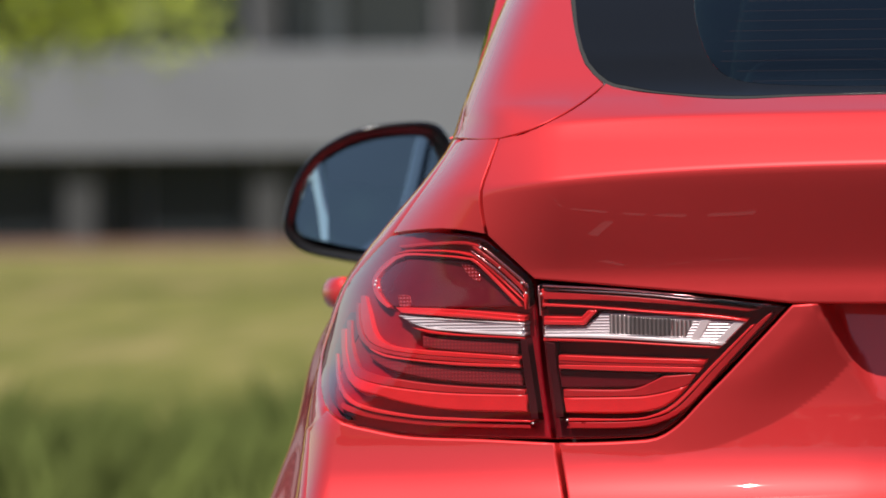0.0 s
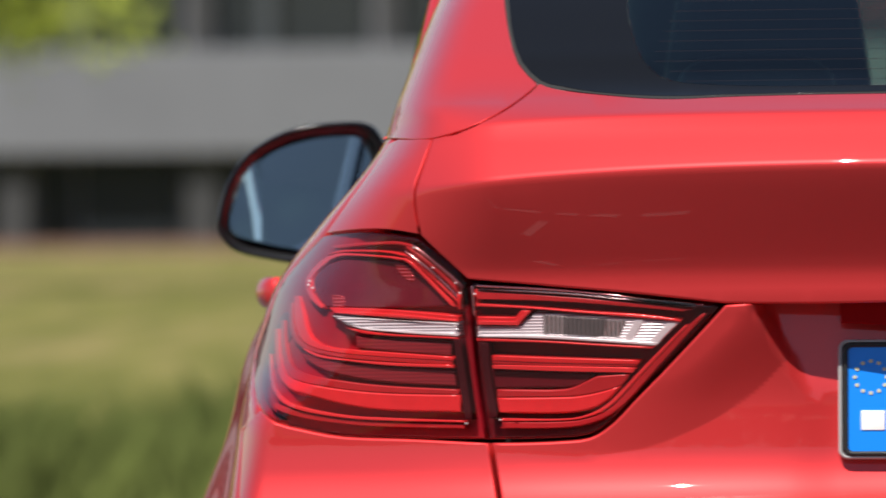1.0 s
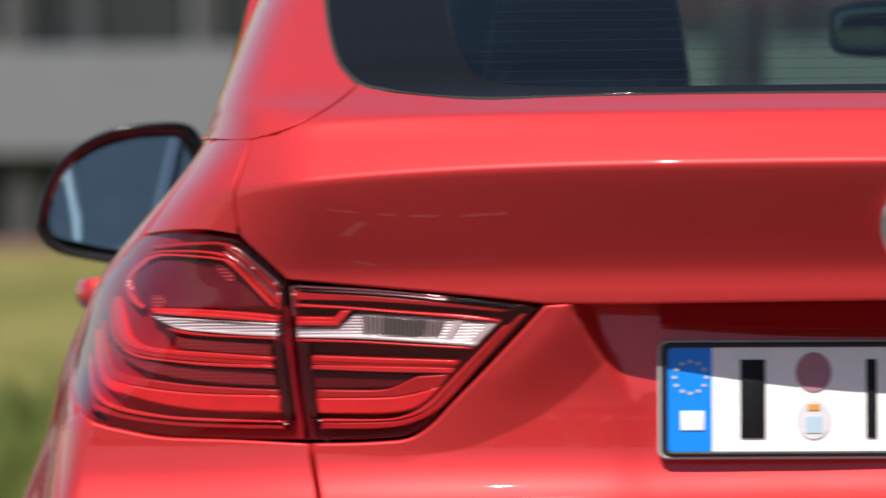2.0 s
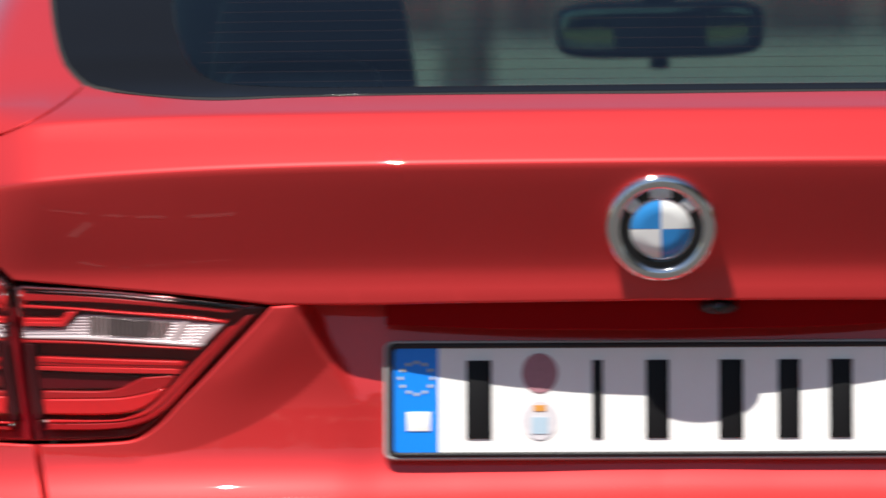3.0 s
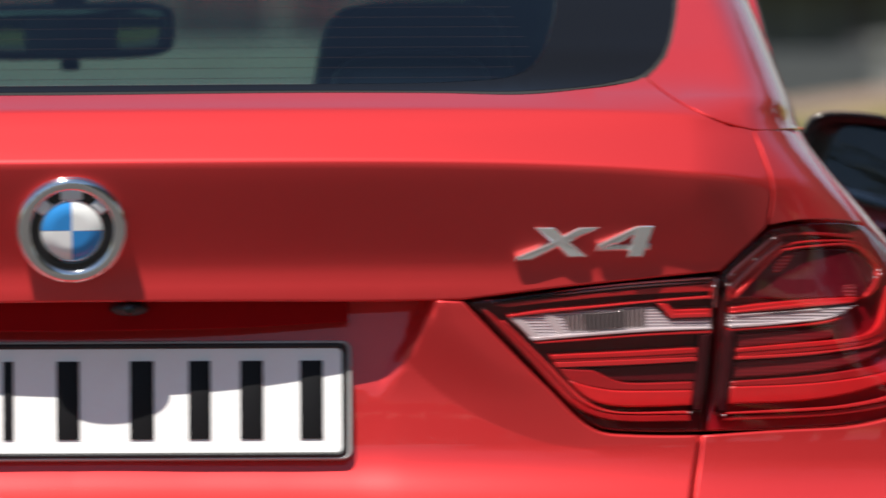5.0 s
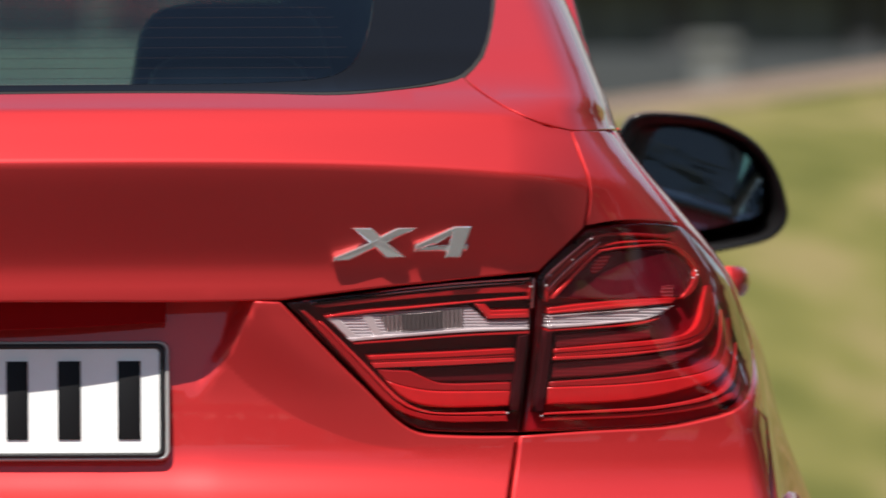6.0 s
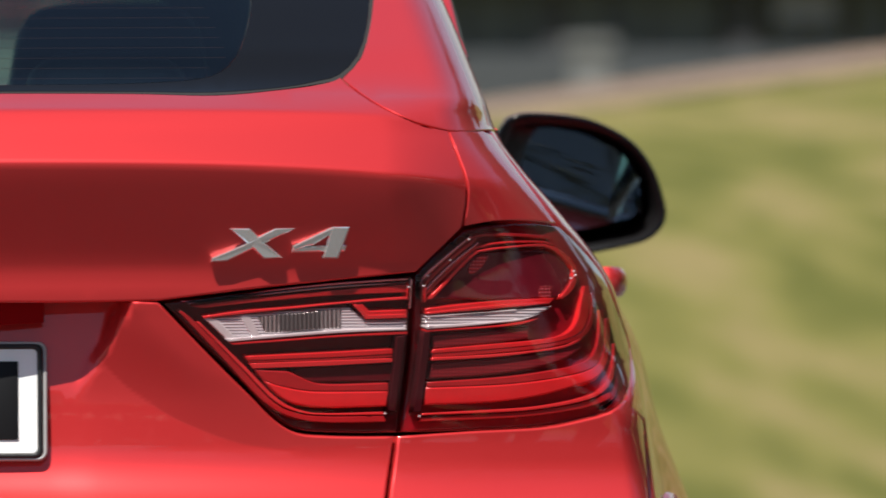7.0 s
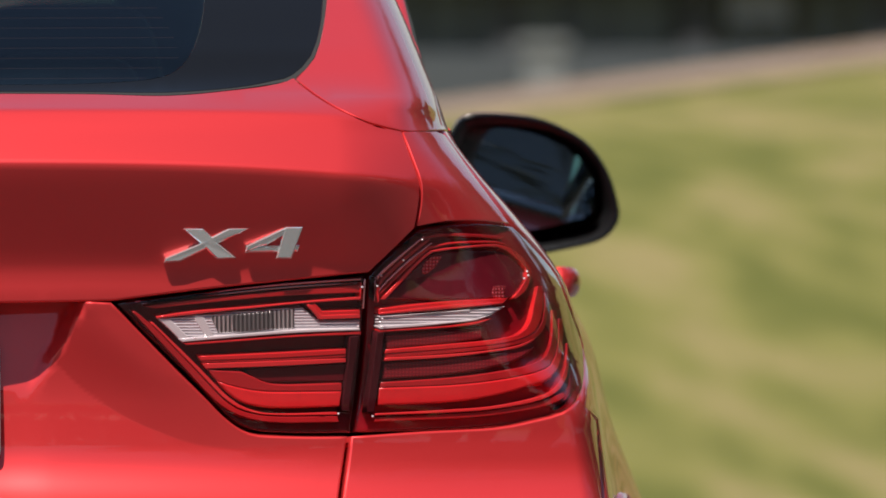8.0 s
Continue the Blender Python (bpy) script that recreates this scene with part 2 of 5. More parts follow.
def flow(pts, step=0.012, closed=True):
    """A smooth line through (x, z) points; a third entry marks a sharp corner."""
    n = len(pts)
    out = []
    for i in range(n if closed else n - 1):
        p1, p2 = pts[i], pts[(i + 1) % n]
        p0 = pts[i - 1] if (closed or i > 0) and len(p1) < 3 else p1
        p3 = pts[(i + 2) % n] if (closed or i < n - 2) and len(p2) < 3 else p2
        length = math.hypot(p2[0] - p1[0], p2[1] - p1[1])
        k = max(2, int(length / step))
        for j in range(k):
            t = j / k
            q = []
            for c in (0, 1):
                m1 = (p2[c] - p0[c]) * (0.5 if p0 is not p1 else 1.0)
                m2 = (p3[c] - p1[c]) * (0.5 if p3 is not p2 else 1.0)
                q.append((2 * t ** 3 - 3 * t * t + 1) * p1[c] + (t ** 3 - 2 * t * t + t) * m1 + (3 * t * t - 2 * t ** 3) * p2[c] + (t ** 3 - t * t) * m2)
            out.append(tuple(q))
    if not closed:
        out.append(tuple(pts[-1][:2]))
    return out


def inside(p, poly):
    c = False
    j = len(poly) - 1
    for i in range(len(poly)):
        (xi, zi), (xj, zj) = poly[i], poly[j]
        if (zi > p[1]) != (zj > p[1]) and p[0] < (xj - xi) * (p[1] - zi) / (zj - zi) + xi:
            c = not c
        j = i
    return c


def panel(name, line, material, parent, off=0.0, rim=0.012, step=0.012, grid=0.014, side=1, surf=None, label="", round_edge=0.003, holes=(), ridge=()):
    """A shell of the tail's skin within the closed line of (x, z), set off metres deeper, its edge rounded and turned in by rim."""
    surf = surf or F
    line = flow(line, step)
    vs, es = [], []
    for loop in (line, *[flow(h, step) for h in holes]):
        k = len(vs)
        vs += loop
        es += [(k + i, k + (i + 1) % len(loop)) for i in range(len(loop))]
    nb = len(vs)
    zs = [p[1] for p in line]
    xs = [p[0] for p in line]
    z = min(zs) + grid * 0.5
    row = 0
    low_ridge, high_ridge = (min(p[1] for p in ridge) - 0.01, max(p[1] for p in ridge) + 0.01) if ridge else (0, 0)
    while z < max(zs):
        w = half_width(z)
        k = -1.6 + (row % 2) * 0.5 * grid
        while k < 1.6:
            x = w * math.sin(k) if abs(k) < math.pi / 2 else 9
            k += grid / 0.9
            if ridge and low_ridge < z < high_ridge and any(abs(x - p[0]) < 0.006 and abs(z - p[1]) < 0.004 for p in ridge):
                continue
            if min(xs) < x < max(xs) and inside((x, z), line):
                if min((x - a) ** 2 + (z - b) ** 2 for a, b in line) > max(0.4 * grid, 0.62 * step) ** 2:
                    vs.append((x, z))
        z += grid
        row += 1
    vs += [p for p in ridge if inside(p, line) and min((p[0] - a) ** 2 + (p[1] - b) ** 2 for a, b in line) > 0.006 ** 2]
    o, _, faces, *_ = delaunay_2d_cdt([Vector(v) for v in vs], es, [], 1, 1e-5)
    bm = bmesh.new()
    cut = [flow(h, step) for h in holes]
    mids = [((o[f[0]].x + o[f[1]].x + o[f[2]].x) / 3, (o[f[0]].y + o[f[1]].y + o[f[2]].y) / 3) for f in faces]
    faces = [f for f, c in zip(faces, mids) if not any(inside(c, h) for h in cut)]
    bvs = [bm.verts.new((side * p.x, surf(p.x, p.y) + off, p.y)) for p in o]
    for f in faces:
        try:
            bm.faces.new([bvs[i] for i in f])
        except ValueError:
            pass
    bmesh.ops.delete(bm, geom=[v for v in bm.verts if not v.link_faces], context="VERTS")
    bmesh.ops.recalc_face_normals(bm, faces=bm.faces)
    if sum(f.normal.y * f.calc_area() for f in bm.faces) > 0:
        bmesh.ops.reverse_faces(bm, faces=bm.faces)
    bm.normal_update()
    flat = {}
    for v in bm.verts:
        x, zz = side * v.co.x, v.co.z
        e = 0.0015
        dx = (surf(x + e, zz) - surf(x - e, zz)) / (2 * e)
        dz = (surf(x, zz + e) - surf(x, zz - e)) / (2 * e)
        flat[v] = Vector((side * dx, -1, dz)).normalized()
    if rim:
        edges = [e for e in bm.edges if e.is_boundary]
        near = {}
        for e in edges:
            f = e.link_faces[0]
            mid = f.calc_center_median()
            t = (e.verts[1].co - e.verts[0].co).normalized()
            n = f.normal.cross(t)
            if n.dot(mid - e.verts[0].co) > 0:
                n = -n
            for v in e.verts:
                near[v] = near.get(v, Vector()) + n
        base = {v: flat[v] for v in near}
        ring = [(0.0, 0.0), (round_edge * 0.7, round_edge * 0.3), (round_edge, round_edge), (round_edge, rim)]
        last = {v: v for v in near}
        start = {v: v.co.copy() for v in near}
        outw = {v: near[v].normalized() for v in near}
        for v in near:
            v.co = start[v] - outw[v] * round_edge
        for out, deep in ring[1:]:
            cur = {v: bm.verts.new(start[v] + outw[v] * (out - round_edge) - base[v] * deep) for v in near}
            for v in near:
                k = out / round_edge
                flat[cur[v]] = (base[v] * max(0.02, 1 - deep / round_edge) + outw[v] * k).normalized()
            for e in edges:
                a, b = e.verts
                q = bm.faces.new((last[a], last[b], cur[b], cur[a]))
                q.normal_update()
                if q.normal.dot(flat[cur[a]]) < 0:
                    q.normal_flip()
            last = cur
    bm.verts.index_update()
    normals = [tuple(flat[v]) for v in bm.verts]
    ob = part(name, bm, material, parent, label)
    ob.data.normals_split_custom_set_from_vertices(normals)
    return ob


def both(half):
    """A closed line, alike on both sides of the middle, from its right half (which starts and ends near the middle)."""
    return list(half) + [(-p[0], *p[1:]) for p in reversed(half)]


def box(bm, x0, x1, y0, y1, z0, z1, bevel=0.0):
    m = Matrix.Translation(((x0 + x1) / 2, (y0 + y1) / 2, (z0 + z1) / 2)) @ Matrix.Diagonal((abs(x1 - x0), abs(y1 - y0), abs(z1 - z0), 1))
    r = bmesh.ops.create_cube(bm, size=1, matrix=m)
    if bevel:
        es = list({e for v in r["verts"] for e in v.link_edges})
        bmesh.ops.bevel(bm, geom=es, offset=bevel, segments=3, affect="EDGES", profile=0.5)
    return bm


def loft(bm, rows, close=False):
    """Quads between rows of points of equal number."""
    made = [[bm.verts.new(p) for p in r] for r in rows]
    for a, b in zip(made, made[1:]):
        for i in range(len(a) - (0 if close else 1)):
            j = (i + 1) % len(a)
            bm.faces.new((a[i], a[j], b[j], b[i]))
    return made


def solid(ob, thick, offset=1.0):
    m = ob.modifiers.new("thickness", "SOLIDIFY")
    m.thickness, m.offset = thick, offset
    return ob


# ---------------------------------------------------------------- ground
def ground_height(x, y):
    """A flat yard, then a grass bank that climbs away, higher towards the east, with an unseen hill added there for its
    reflection.
    """
    far = max(0.0, y - 26)
    way = (x + 0.3) / max(20.0, y + 13)
    side = ease(0.02, 0.052, way)
    left = 0.0172 * far * ease(0, 60, far) - 0.006 * max(0.0, y - 120)
    right = (0.0340 + 0.17 * min(0.06, max(0.0, way - 0.054))) * far * ease(0, 50, far) - 0.034 * max(0.0, y - 130)
    # rise beyond the view, added so that the car's flank reflects grass
    hill = 0.12 * ease(0.115, 0.30, way) * far * ease(0, 50, far) * (1 - ease(300, 700, y))
    return left * (1 - side) + right * side + hill


def painted_line():
    """A thin worn line on the paving behind the car, with a short tick."""
    bm = bmesh.new()
    rnd = random.Random(5)
    x = -2.1
    while x < -0.85:
        w = rnd.uniform(0.05, 0.11)
        box(bm, x, x + w, -0.657, -0.645, -0.01, 0.004)
        x += w + rnd.uniform(0.015, 0.05)
    box(bm, -1.132, -1.110, -0.60, -0.50, -0.01, 0.004)
    tagged(part("road_marking", bm, mat("worn_white_road_paint", (0.32, 0.32, 0.30), 0.7, var=0.2, scale=40), smooth=False),
           "thin worn white painted line on the grey paving", "road marking", kind="structure")


def meadow():
    """Dry grass with greener streaks."""
    m = mat("dry_meadow", (0.30, 0.27, 0.085), 0.95, var=0.2, scale=4, bump=0.5, bump_scale=20, spec=0.1)
    nt = m.node_tree
    tc = nt.nodes.new("ShaderNodeTexCoord")
    blend = nt.nodes.new("ShaderNodeMix")
    blend.data_type = "FLOAT"
    blend.inputs[0].default_value = 0.55
    # long streaks up the bank, and tufts between them
    for slot, size, turn in ((2, (1.15, 0.042, 1.0), -5.9), (3, (2.3, 0.13, 1.0), 2.0)):
        mp = nt.nodes.new("ShaderNodeMapping")
        mp.inputs["Scale"].default_value = size
        mp.inputs["Rotation"].default_value = (0, 0, radians(turn))
        n = nt.nodes.new("ShaderNodeTexNoise")
        n.inputs["Scale"].default_value, n.inputs["Detail"].default_value = 1.0, 6
        nt.links.new(tc.outputs["Object"], mp.inputs["Vector"])
        nt.links.new(mp.outputs[0], n.inputs["Vector"])
        nt.links.new(n.outputs[0], blend.inputs[slot])
    r = nt.nodes.new("ShaderNodeValToRGB")
    e = r.color_ramp.elements
    e[0].position, e[0].color = 0.41, (0.108, 0.112, 0.026, 1)
    e[1].position, e[1].color = 0.59, (0.236, 0.190, 0.080, 1)
    e.new(0.5).color = (0.174, 0.161, 0.046, 1)
    hs = next(x for x in nt.nodes if x.type == "HUE_SAT")
    nt.links.new(blend.outputs[0], r.inputs[0])
    nt.links.new(r.outputs[0], hs.inputs["Color"])
    return m


GRASS = meadow()
GREEN = mat("green_grass", (0.120, 0.145, 0.040), 0.9, var=0.45, scale=1.2, spec=0.1)
ASPHALT = mat("worn_grey_paving", (0.088, 0.085, 0.081), 0.9, var=0.25, scale=2.0, bump=0.6, bump_scale=90, spec=0.2)
CONCRETE = mat("grey_concrete", (0.178, 0.182, 0.200), 0.85, var=0.12, scale=0.6, bump=0.3, bump_scale=30, spec=0.2)
SLATE = mat("slate_grey_cladding", (0.066, 0.073, 0.080), 0.8, var=0.1, scale=0.5, spec=0.2)
PALE = mat("dark_grey_cladding", (0.060, 0.060, 0.063), 0.85, var=0.1, scale=0.8, spec=0.2)
DARK_PANE = mat("dark_window_glass", (0.020, 0.024, 0.028), 0.08, spec=0.5)
GLAZED = mat("grey_green_glazing", (0.058, 0.066, 0.062), 0.35, var=0.25, scale=0.7, spec=0.4)
STONE = mat("pale_stone", (0.15, 0.155, 0.158), 0.85, var=0.1, scale=1.0)
BRICK = mat("brown_brick_plinth", (0.22, 0.13, 0.10), 0.9, var=0.2, scale=2)
BARK = mat("bark", (0.09, 0.065, 0.045), 0.9, var=0.3, scale=8, bump=0.8, bump_scale=40)
LEAF_DARK = mat("dark_leaves", (0.035, 0.055, 0.014), 0.6, var=0.35, scale=2.0)
LEAF = mat("leaves", (0.36, 0.42, 0.04), 0.6, var=0.35, scale=2.0)
bm = bmesh.new()
xs = [-900, -500, -300, -180] + [-120 + 3 * i for i in range(81)] + [180, 300, 500, 900]
ys = [-900, -400, -150, -60, -30] + [-10 + 4 * i for i in range(90)] + [400, 600, 1000, 2500]
loft(bm, [[(x, y, ground_height(x, y) - 0.06) for x in xs] for y in ys])
ground = tagged(part("ground", bm, GRASS), "dry yellow-green grass sloping up behind the car", "ground", kind="structure")
bm = bmesh.new()
box(bm, -40, 40, -60, 24, -0.3, 0.0, 0.02)
tagged(part("pavement", bm, ASPHALT, smooth=False), "worn grey paving under the red car", "pavement", kind="structure")
painted_line()


bm = bmesh.new()
loft(bm, [[(x, y + 0.25 * x, ground_height(x, y + 0.25 * x) - 0.025) for x in [2.0 + 0.5 * k for k in range(45)]] for y in (117.0, 119, 121, 123, 125, 127, 129)])
TAN = mat("dry_earth_path", (0.27, 0.195, 0.145), 0.95, var=0.25, scale=2.0, bump=0.4, bump_scale=30, spec=0.1)
tagged(part("path", bm, TAN), "dry tan earth path along the crest of the bank", "path", kind="structure")


# ---------------------------------------------------------------- far building across the meadow
def building():
    b = empty("office_building", None, "long grey concrete building with dark window bands", "building")
    y = 240.0
    x0, x1 = -60.0, 44.0
    bm = bmesh.new()
    box(bm, x0, x1, y + 1.0, y + 14, 1.5, 13.2)
    part("core", bm, CONCRETE, b, smooth=False)
    for z0, z1 in ((4.75, 6.72), (9.6, 11.2)):
        bm = bmesh.new()
        box(bm, x0 - 0.2, 5.9, y, y + 1.05, z0, z1, 0.05)
        part("parapet", bm, CONCRETE, b, smooth=False)
        bm = bmesh.new()
        box(bm, 5.9, x1 + 0.3, y - 0.25, y + 1.0, z0 - 1.9, z1 - 0.27, 0.05)
        part("parapet_cladding", bm, SLATE, b, smooth=False)
    bm = bmesh.new()
    box(bm, x0, x1, y + 0.2, y + 1.1, 1.4, 3.12)
    part("plinth", bm, BRICK, b, smooth=False)
    bm = bmesh.new()
    box(bm, x0, x1, y - 0.3, y + 14.2, 13.2, 13.6)
    part("roof", bm, CONCRETE, b, smooth=False)
    pane = bmesh.new()
    box(pane, -0.9, 0.9, 0.78, 0.9, 0.0, 1.0)
    low = part("window", pane, DARK_PANE, b, smooth=False)
    low.matrix_basis = Matrix.Translation((x0 + 1.6, y, 3.14)) @ Matrix.Diagonal((1, 1, 1.66, 1))
    post = bmesh.new()
    box(post, -0.29, 0.29, 0.35, 1.0, 0.0, 1.0, 0.02)
    pillar = part("pillar", post, PALE, b, smooth=False)
    pillar.matrix_basis = Matrix.Translation((x0, y, 3.1)) @ Matrix.Diagonal((1, 1, 1.66, 1))
    post = bmesh.new()
    box(post, -0.29, 0.29, 0.45, 1.0, 0.0, 1.0, 0.02)
    mullion = part("mullion", post, SLATE, b, smooth=False)
    mullion.matrix_basis = Matrix.Translation((x0, y, 6.7)) @ Matrix.Diagonal((1, 1, 2.92, 1))
    n = 0
    x = -20.7 - 11 * 3.55
    while x < x1 - 1:
        for z, h in ((3.1, 1.66), (6.7, 2.92)):
            o = pillar.copy()
            scene.collection.objects.link(o)
            o.matrix_basis = Matrix.Translation((x, y, z if x < 6 else z - 0.3)) @ Matrix.Diagonal((1 if z < 4 else 0.8, 1, h if x < 6 else h + 0.3, 1))
            if z > 4:
                o = mullion.copy()
                scene.collection.objects.link(o)
                o.matrix_basis = Matrix.Translation((x + 1.25, y, z)) @ Matrix.Diagonal((0.55, 1, h, 1))
                if x > 6:
                    o = low.copy()
                    scene.collection.objects.link(o)
                    o.matrix_basis = Matrix.Translation((x + 1.7, y - 0.05, z - 0.3)) @ Matrix.Diagonal((1.6, 1, 0.36, 1))
            for k, w in ((0.78, 0.42), (2.17, 1.02)):
                o = low.copy()
                scene.collection.objects.link(o)
                o.matrix_basis = Matrix.Translation((x + k, y + (0.18 if k < 1 and z < 4 else 0.0), z + 0.03)) @ Matrix.Diagonal((w, 1, h - 0.04, 1))
        x += 3.55
        n += 1
    # the east end: pale glazed wall with narrow dark gaps and one light panel
    bm = bmesh.new()
    box(bm, 6.2, x1, y + 0.55, y + 0.70, 6.4, 9.6)
    part("glazed_wall", bm, GLAZED, b, smooth=False)
    for k in range(9):
        bm = bmesh.new()
        box(bm, 17.85 + 0.8 * k, 18.07 + 0.8 * k + 0.08 * (k % 2), y + 0.40, y + 0.56, 6.4, 9.6, 0.02)
        part("gap_post", bm, DARK_PANE, b, smooth=False)
    for k in range(12):
        bm = bmesh.new()
        box(bm, 7.0 + 0.88 * k, 7.09 + 0.88 * k, y + 0.48, y + 0.56, 6.4, 9.6, 0.01)
        part("mullion_rail", bm, PALE, b, smooth=False)
    bm = bmesh.new()
    box(bm, 18.95, 20.1, y + 0.30, y + 0.42, 6.95, 8.2, 0.02)
    part("light_panel", bm, CONCRETE, b, smooth=False)
    return b


building()
bm = bmesh.new()
bmesh.ops.create_cone(bm, cap_ends=True, segments=16, radius1=0.085, radius2=0.080, depth=5.0, matrix=Matrix.Translation((0, 0, 2.5)))
bmesh.ops.create_cone(bm, cap_ends=True, segments=16, radius1=0.17, radius2=0.14, depth=0.3, matrix=Matrix.Translation((0, 0, 0.15)))
metal_post = tagged(part("metal_post", bm, SLATE), "dark grey metal post on the grass", "post")
metal_post.location = (-0.615, 30, -0.1)
bm = bmesh.new()
box(bm, -0.36, 0.36, -0.3, 0.3, 0, 3.6, 0.05)
box(bm, -0.46, 0.46, -0.40, 0.40, 3.6, 3.8, 0.03)
stele = tagged(part("concrete_post", bm, STONE, smooth=False), "pale concrete post in front of the building", "post")
stele.location = (14.6, 226, 2.6)


def tree(x, y, z0, height, crown, seed, leaf=None, look_of="leafy tree with bright yellow-green foliage", group=""):
    rnd = random.Random(seed)
    t = empty("tree", None, look_of, "tree", group)
    t.location = (x, y, z0)
    bm = bmesh.new()

    def limb(a, b, r0, r1):
        rows = []
        axis = (b - a).normalized()
        u = axis.orthogonal().normalized()
        v = axis.cross(u)
        for k in range(6):
            p = a.lerp(b, k / 5) + u * 0.06 * r0 * math.sin(k * 2.1)
            r = r0 + (r1 - r0) * k / 5
            rows.append([p + (u * math.cos(i * math.pi / 4) + v * math.sin(i * math.pi / 4)) * r for i in range(8)])
        loft(bm, rows, True)
    limb(Vector((0, 0, -0.3)), Vector((0.2, 0, height * 0.62)), 0.26, 0.12)
    tips = []
    for i in range(34):
        a = Vector((0.1, 0, height * rnd.uniform(0.28, 0.6)))
        ang = rnd.uniform(0, 6.28)
        b = a + Vector((math.cos(ang), math.sin(ang), rnd.uniform(-0.12, 0.6))) * crown * rnd.uniform(0.55, 0.95)
        limb(a, b, 0.09, 0.02)
        tips += [a.lerp(b, k) for k in (0.5, 0.75, 1.0)]
    part("trunk", bm, BARK, t)
    vs, fs = [], []
    for c in tips:
        for _ in range(12):
            d = c + Vector((rnd.gauss(0, 0.42), rnd.gauss(0, 0.42), rnd.gauss(0, 0.30)))
            for _ in range(22):
                p = d + Vector((rnd.gauss(0, 0.20), rnd.gauss(0, 0.20), rnd.gauss(0, 0.16)))
                u = Vector((rnd.gauss(0, 1), rnd.gauss(0, 1), rnd.gauss(0, 1))).normalized()
                v = u.orthogonal().normalized()
                s = rnd.uniform(0.05, 0.09)
                k = len(vs)
                vs += [p - u * s, p + v * s * 0.5, p + u * s, p - v * s * 0.5]
                fs.append((k, k + 1, k + 2, k + 3))
    me = bpy.data.meshes.new("crown")
    me.from_pydata([tuple(p) for p in vs], [], fs)
    me.materials.append(leaf or LEAF)
    crown_ob = new("crown", me)
    crown_ob.parent = t
    return t


tree(-12.9, 128, ground_height(-13.6, 128) - 0.1, 9.0, 3.4, 3)
tall = tree(-26.0, 150, ground_height(-26, 150) - 0.1, 14.0, 5.6, 4, LEAF_DARK, "tall tree with dense dark green foliage, added out of view", "tall trees round the yard")
# unseen trees beyond the yard, added only as dark reflections in paint and glass
# unseen shrubs, added to close the gaps between trunks in those reflections
shrub = tree(-40, -108, -0.1, 3.6, 2.6, 6, LEAF_DARK, "low dense dark green shrub, added out of view", "shrubs under the trees")
far_row = random.Random(21)
for i in range(20):
    copy_thing(tall, pose(19 + far_row.uniform(-2, 3), -56 + 2.8 * i, -0.1, 0, 0, 40 * i) @ Matrix.Scale(far_row.uniform(1.3, 1.7), 4))
for i in range(34):
    copy_thing(tall, pose(34 + far_row.uniform(-3, 3), 2 + 2.6 * i, ground_height(34, 2 + 2.6 * i) - 0.1, 0, 0, 40 * i) @ Matrix.Scale(far_row.uniform(1.3, 1.7), 4))
    copy_thing(shrub, pose(27 + far_row.uniform(-2, 2), 2 + 2.6 * i, ground_height(27, 2 + 2.6 * i) - 0.1, 0, 0, 70 * i) @ Matrix.Scale(far_row.uniform(0.8, 1.2), 4))
x = -205.0
while x < 110:
    copy_thing(tall, pose(x, -118 + far_row.uniform(-9, 9), -0.1, 0, 0, far_row.uniform(0, 360)) @ Matrix.Scale(far_row.uniform(0.9, 1.4), 4))
    for _ in range(2):
        copy_thing(shrub, pose(x + far_row.uniform(-2, 2), -106 + far_row.uniform(-3, 3), -0.1, 0, 0, far_row.uniform(0, 360)) @ Matrix.Scale(far_row.uniform(0.8, 1.2), 4))
    x += far_row.uniform(2.5, 4.5)

# tall grass along the foot of the bank
rnd = random.Random(8)
vs, fs = [], []
for _ in range(34000):
    x = rnd.uniform(-13, -2.6)
    y = 44 + rnd.gauss(0, 1.6) + 0.2 * x
    z = ground_height(x, y) - 0.08
    h = rnd.uniform(0.30, 0.80) * (0.92 + 0.5 * (noise.noise(Vector((x * 1.6, y * 0.7, 3.1)))))
    dx, dy = rnd.gauss(0, 0.22), rnd.gauss(0, 0.22)
    a = rnd.uniform(0, 6.28)
    w = rnd.uniform(0.008, 0.02)
    k = len(vs)
    vs += [(x - w * math.cos(a), y - w * math.sin(a), z), (x + w * math.cos(a), y + w * math.sin(a), z), (x + dx, y + dy, z + h), (x + dx * 0.4 - w * math.cos(a), y + dy * 0.4, z + h * 0.6)]
    fs.append((k, k + 1, k + 2, k + 3))
me = bpy.data.meshes.new("tall_grass")
me.from_pydata(vs, [], fs)
me.materials.append(GREEN)
tagged(new("tall_grass", me), "tall green grass along the foot of the bank", "grass", kind="stuff")

# ---------------------------------------------------------------- car
car = empty("car", None, "glossy red metallic coupe-style SUV with dark tail lights", "car")

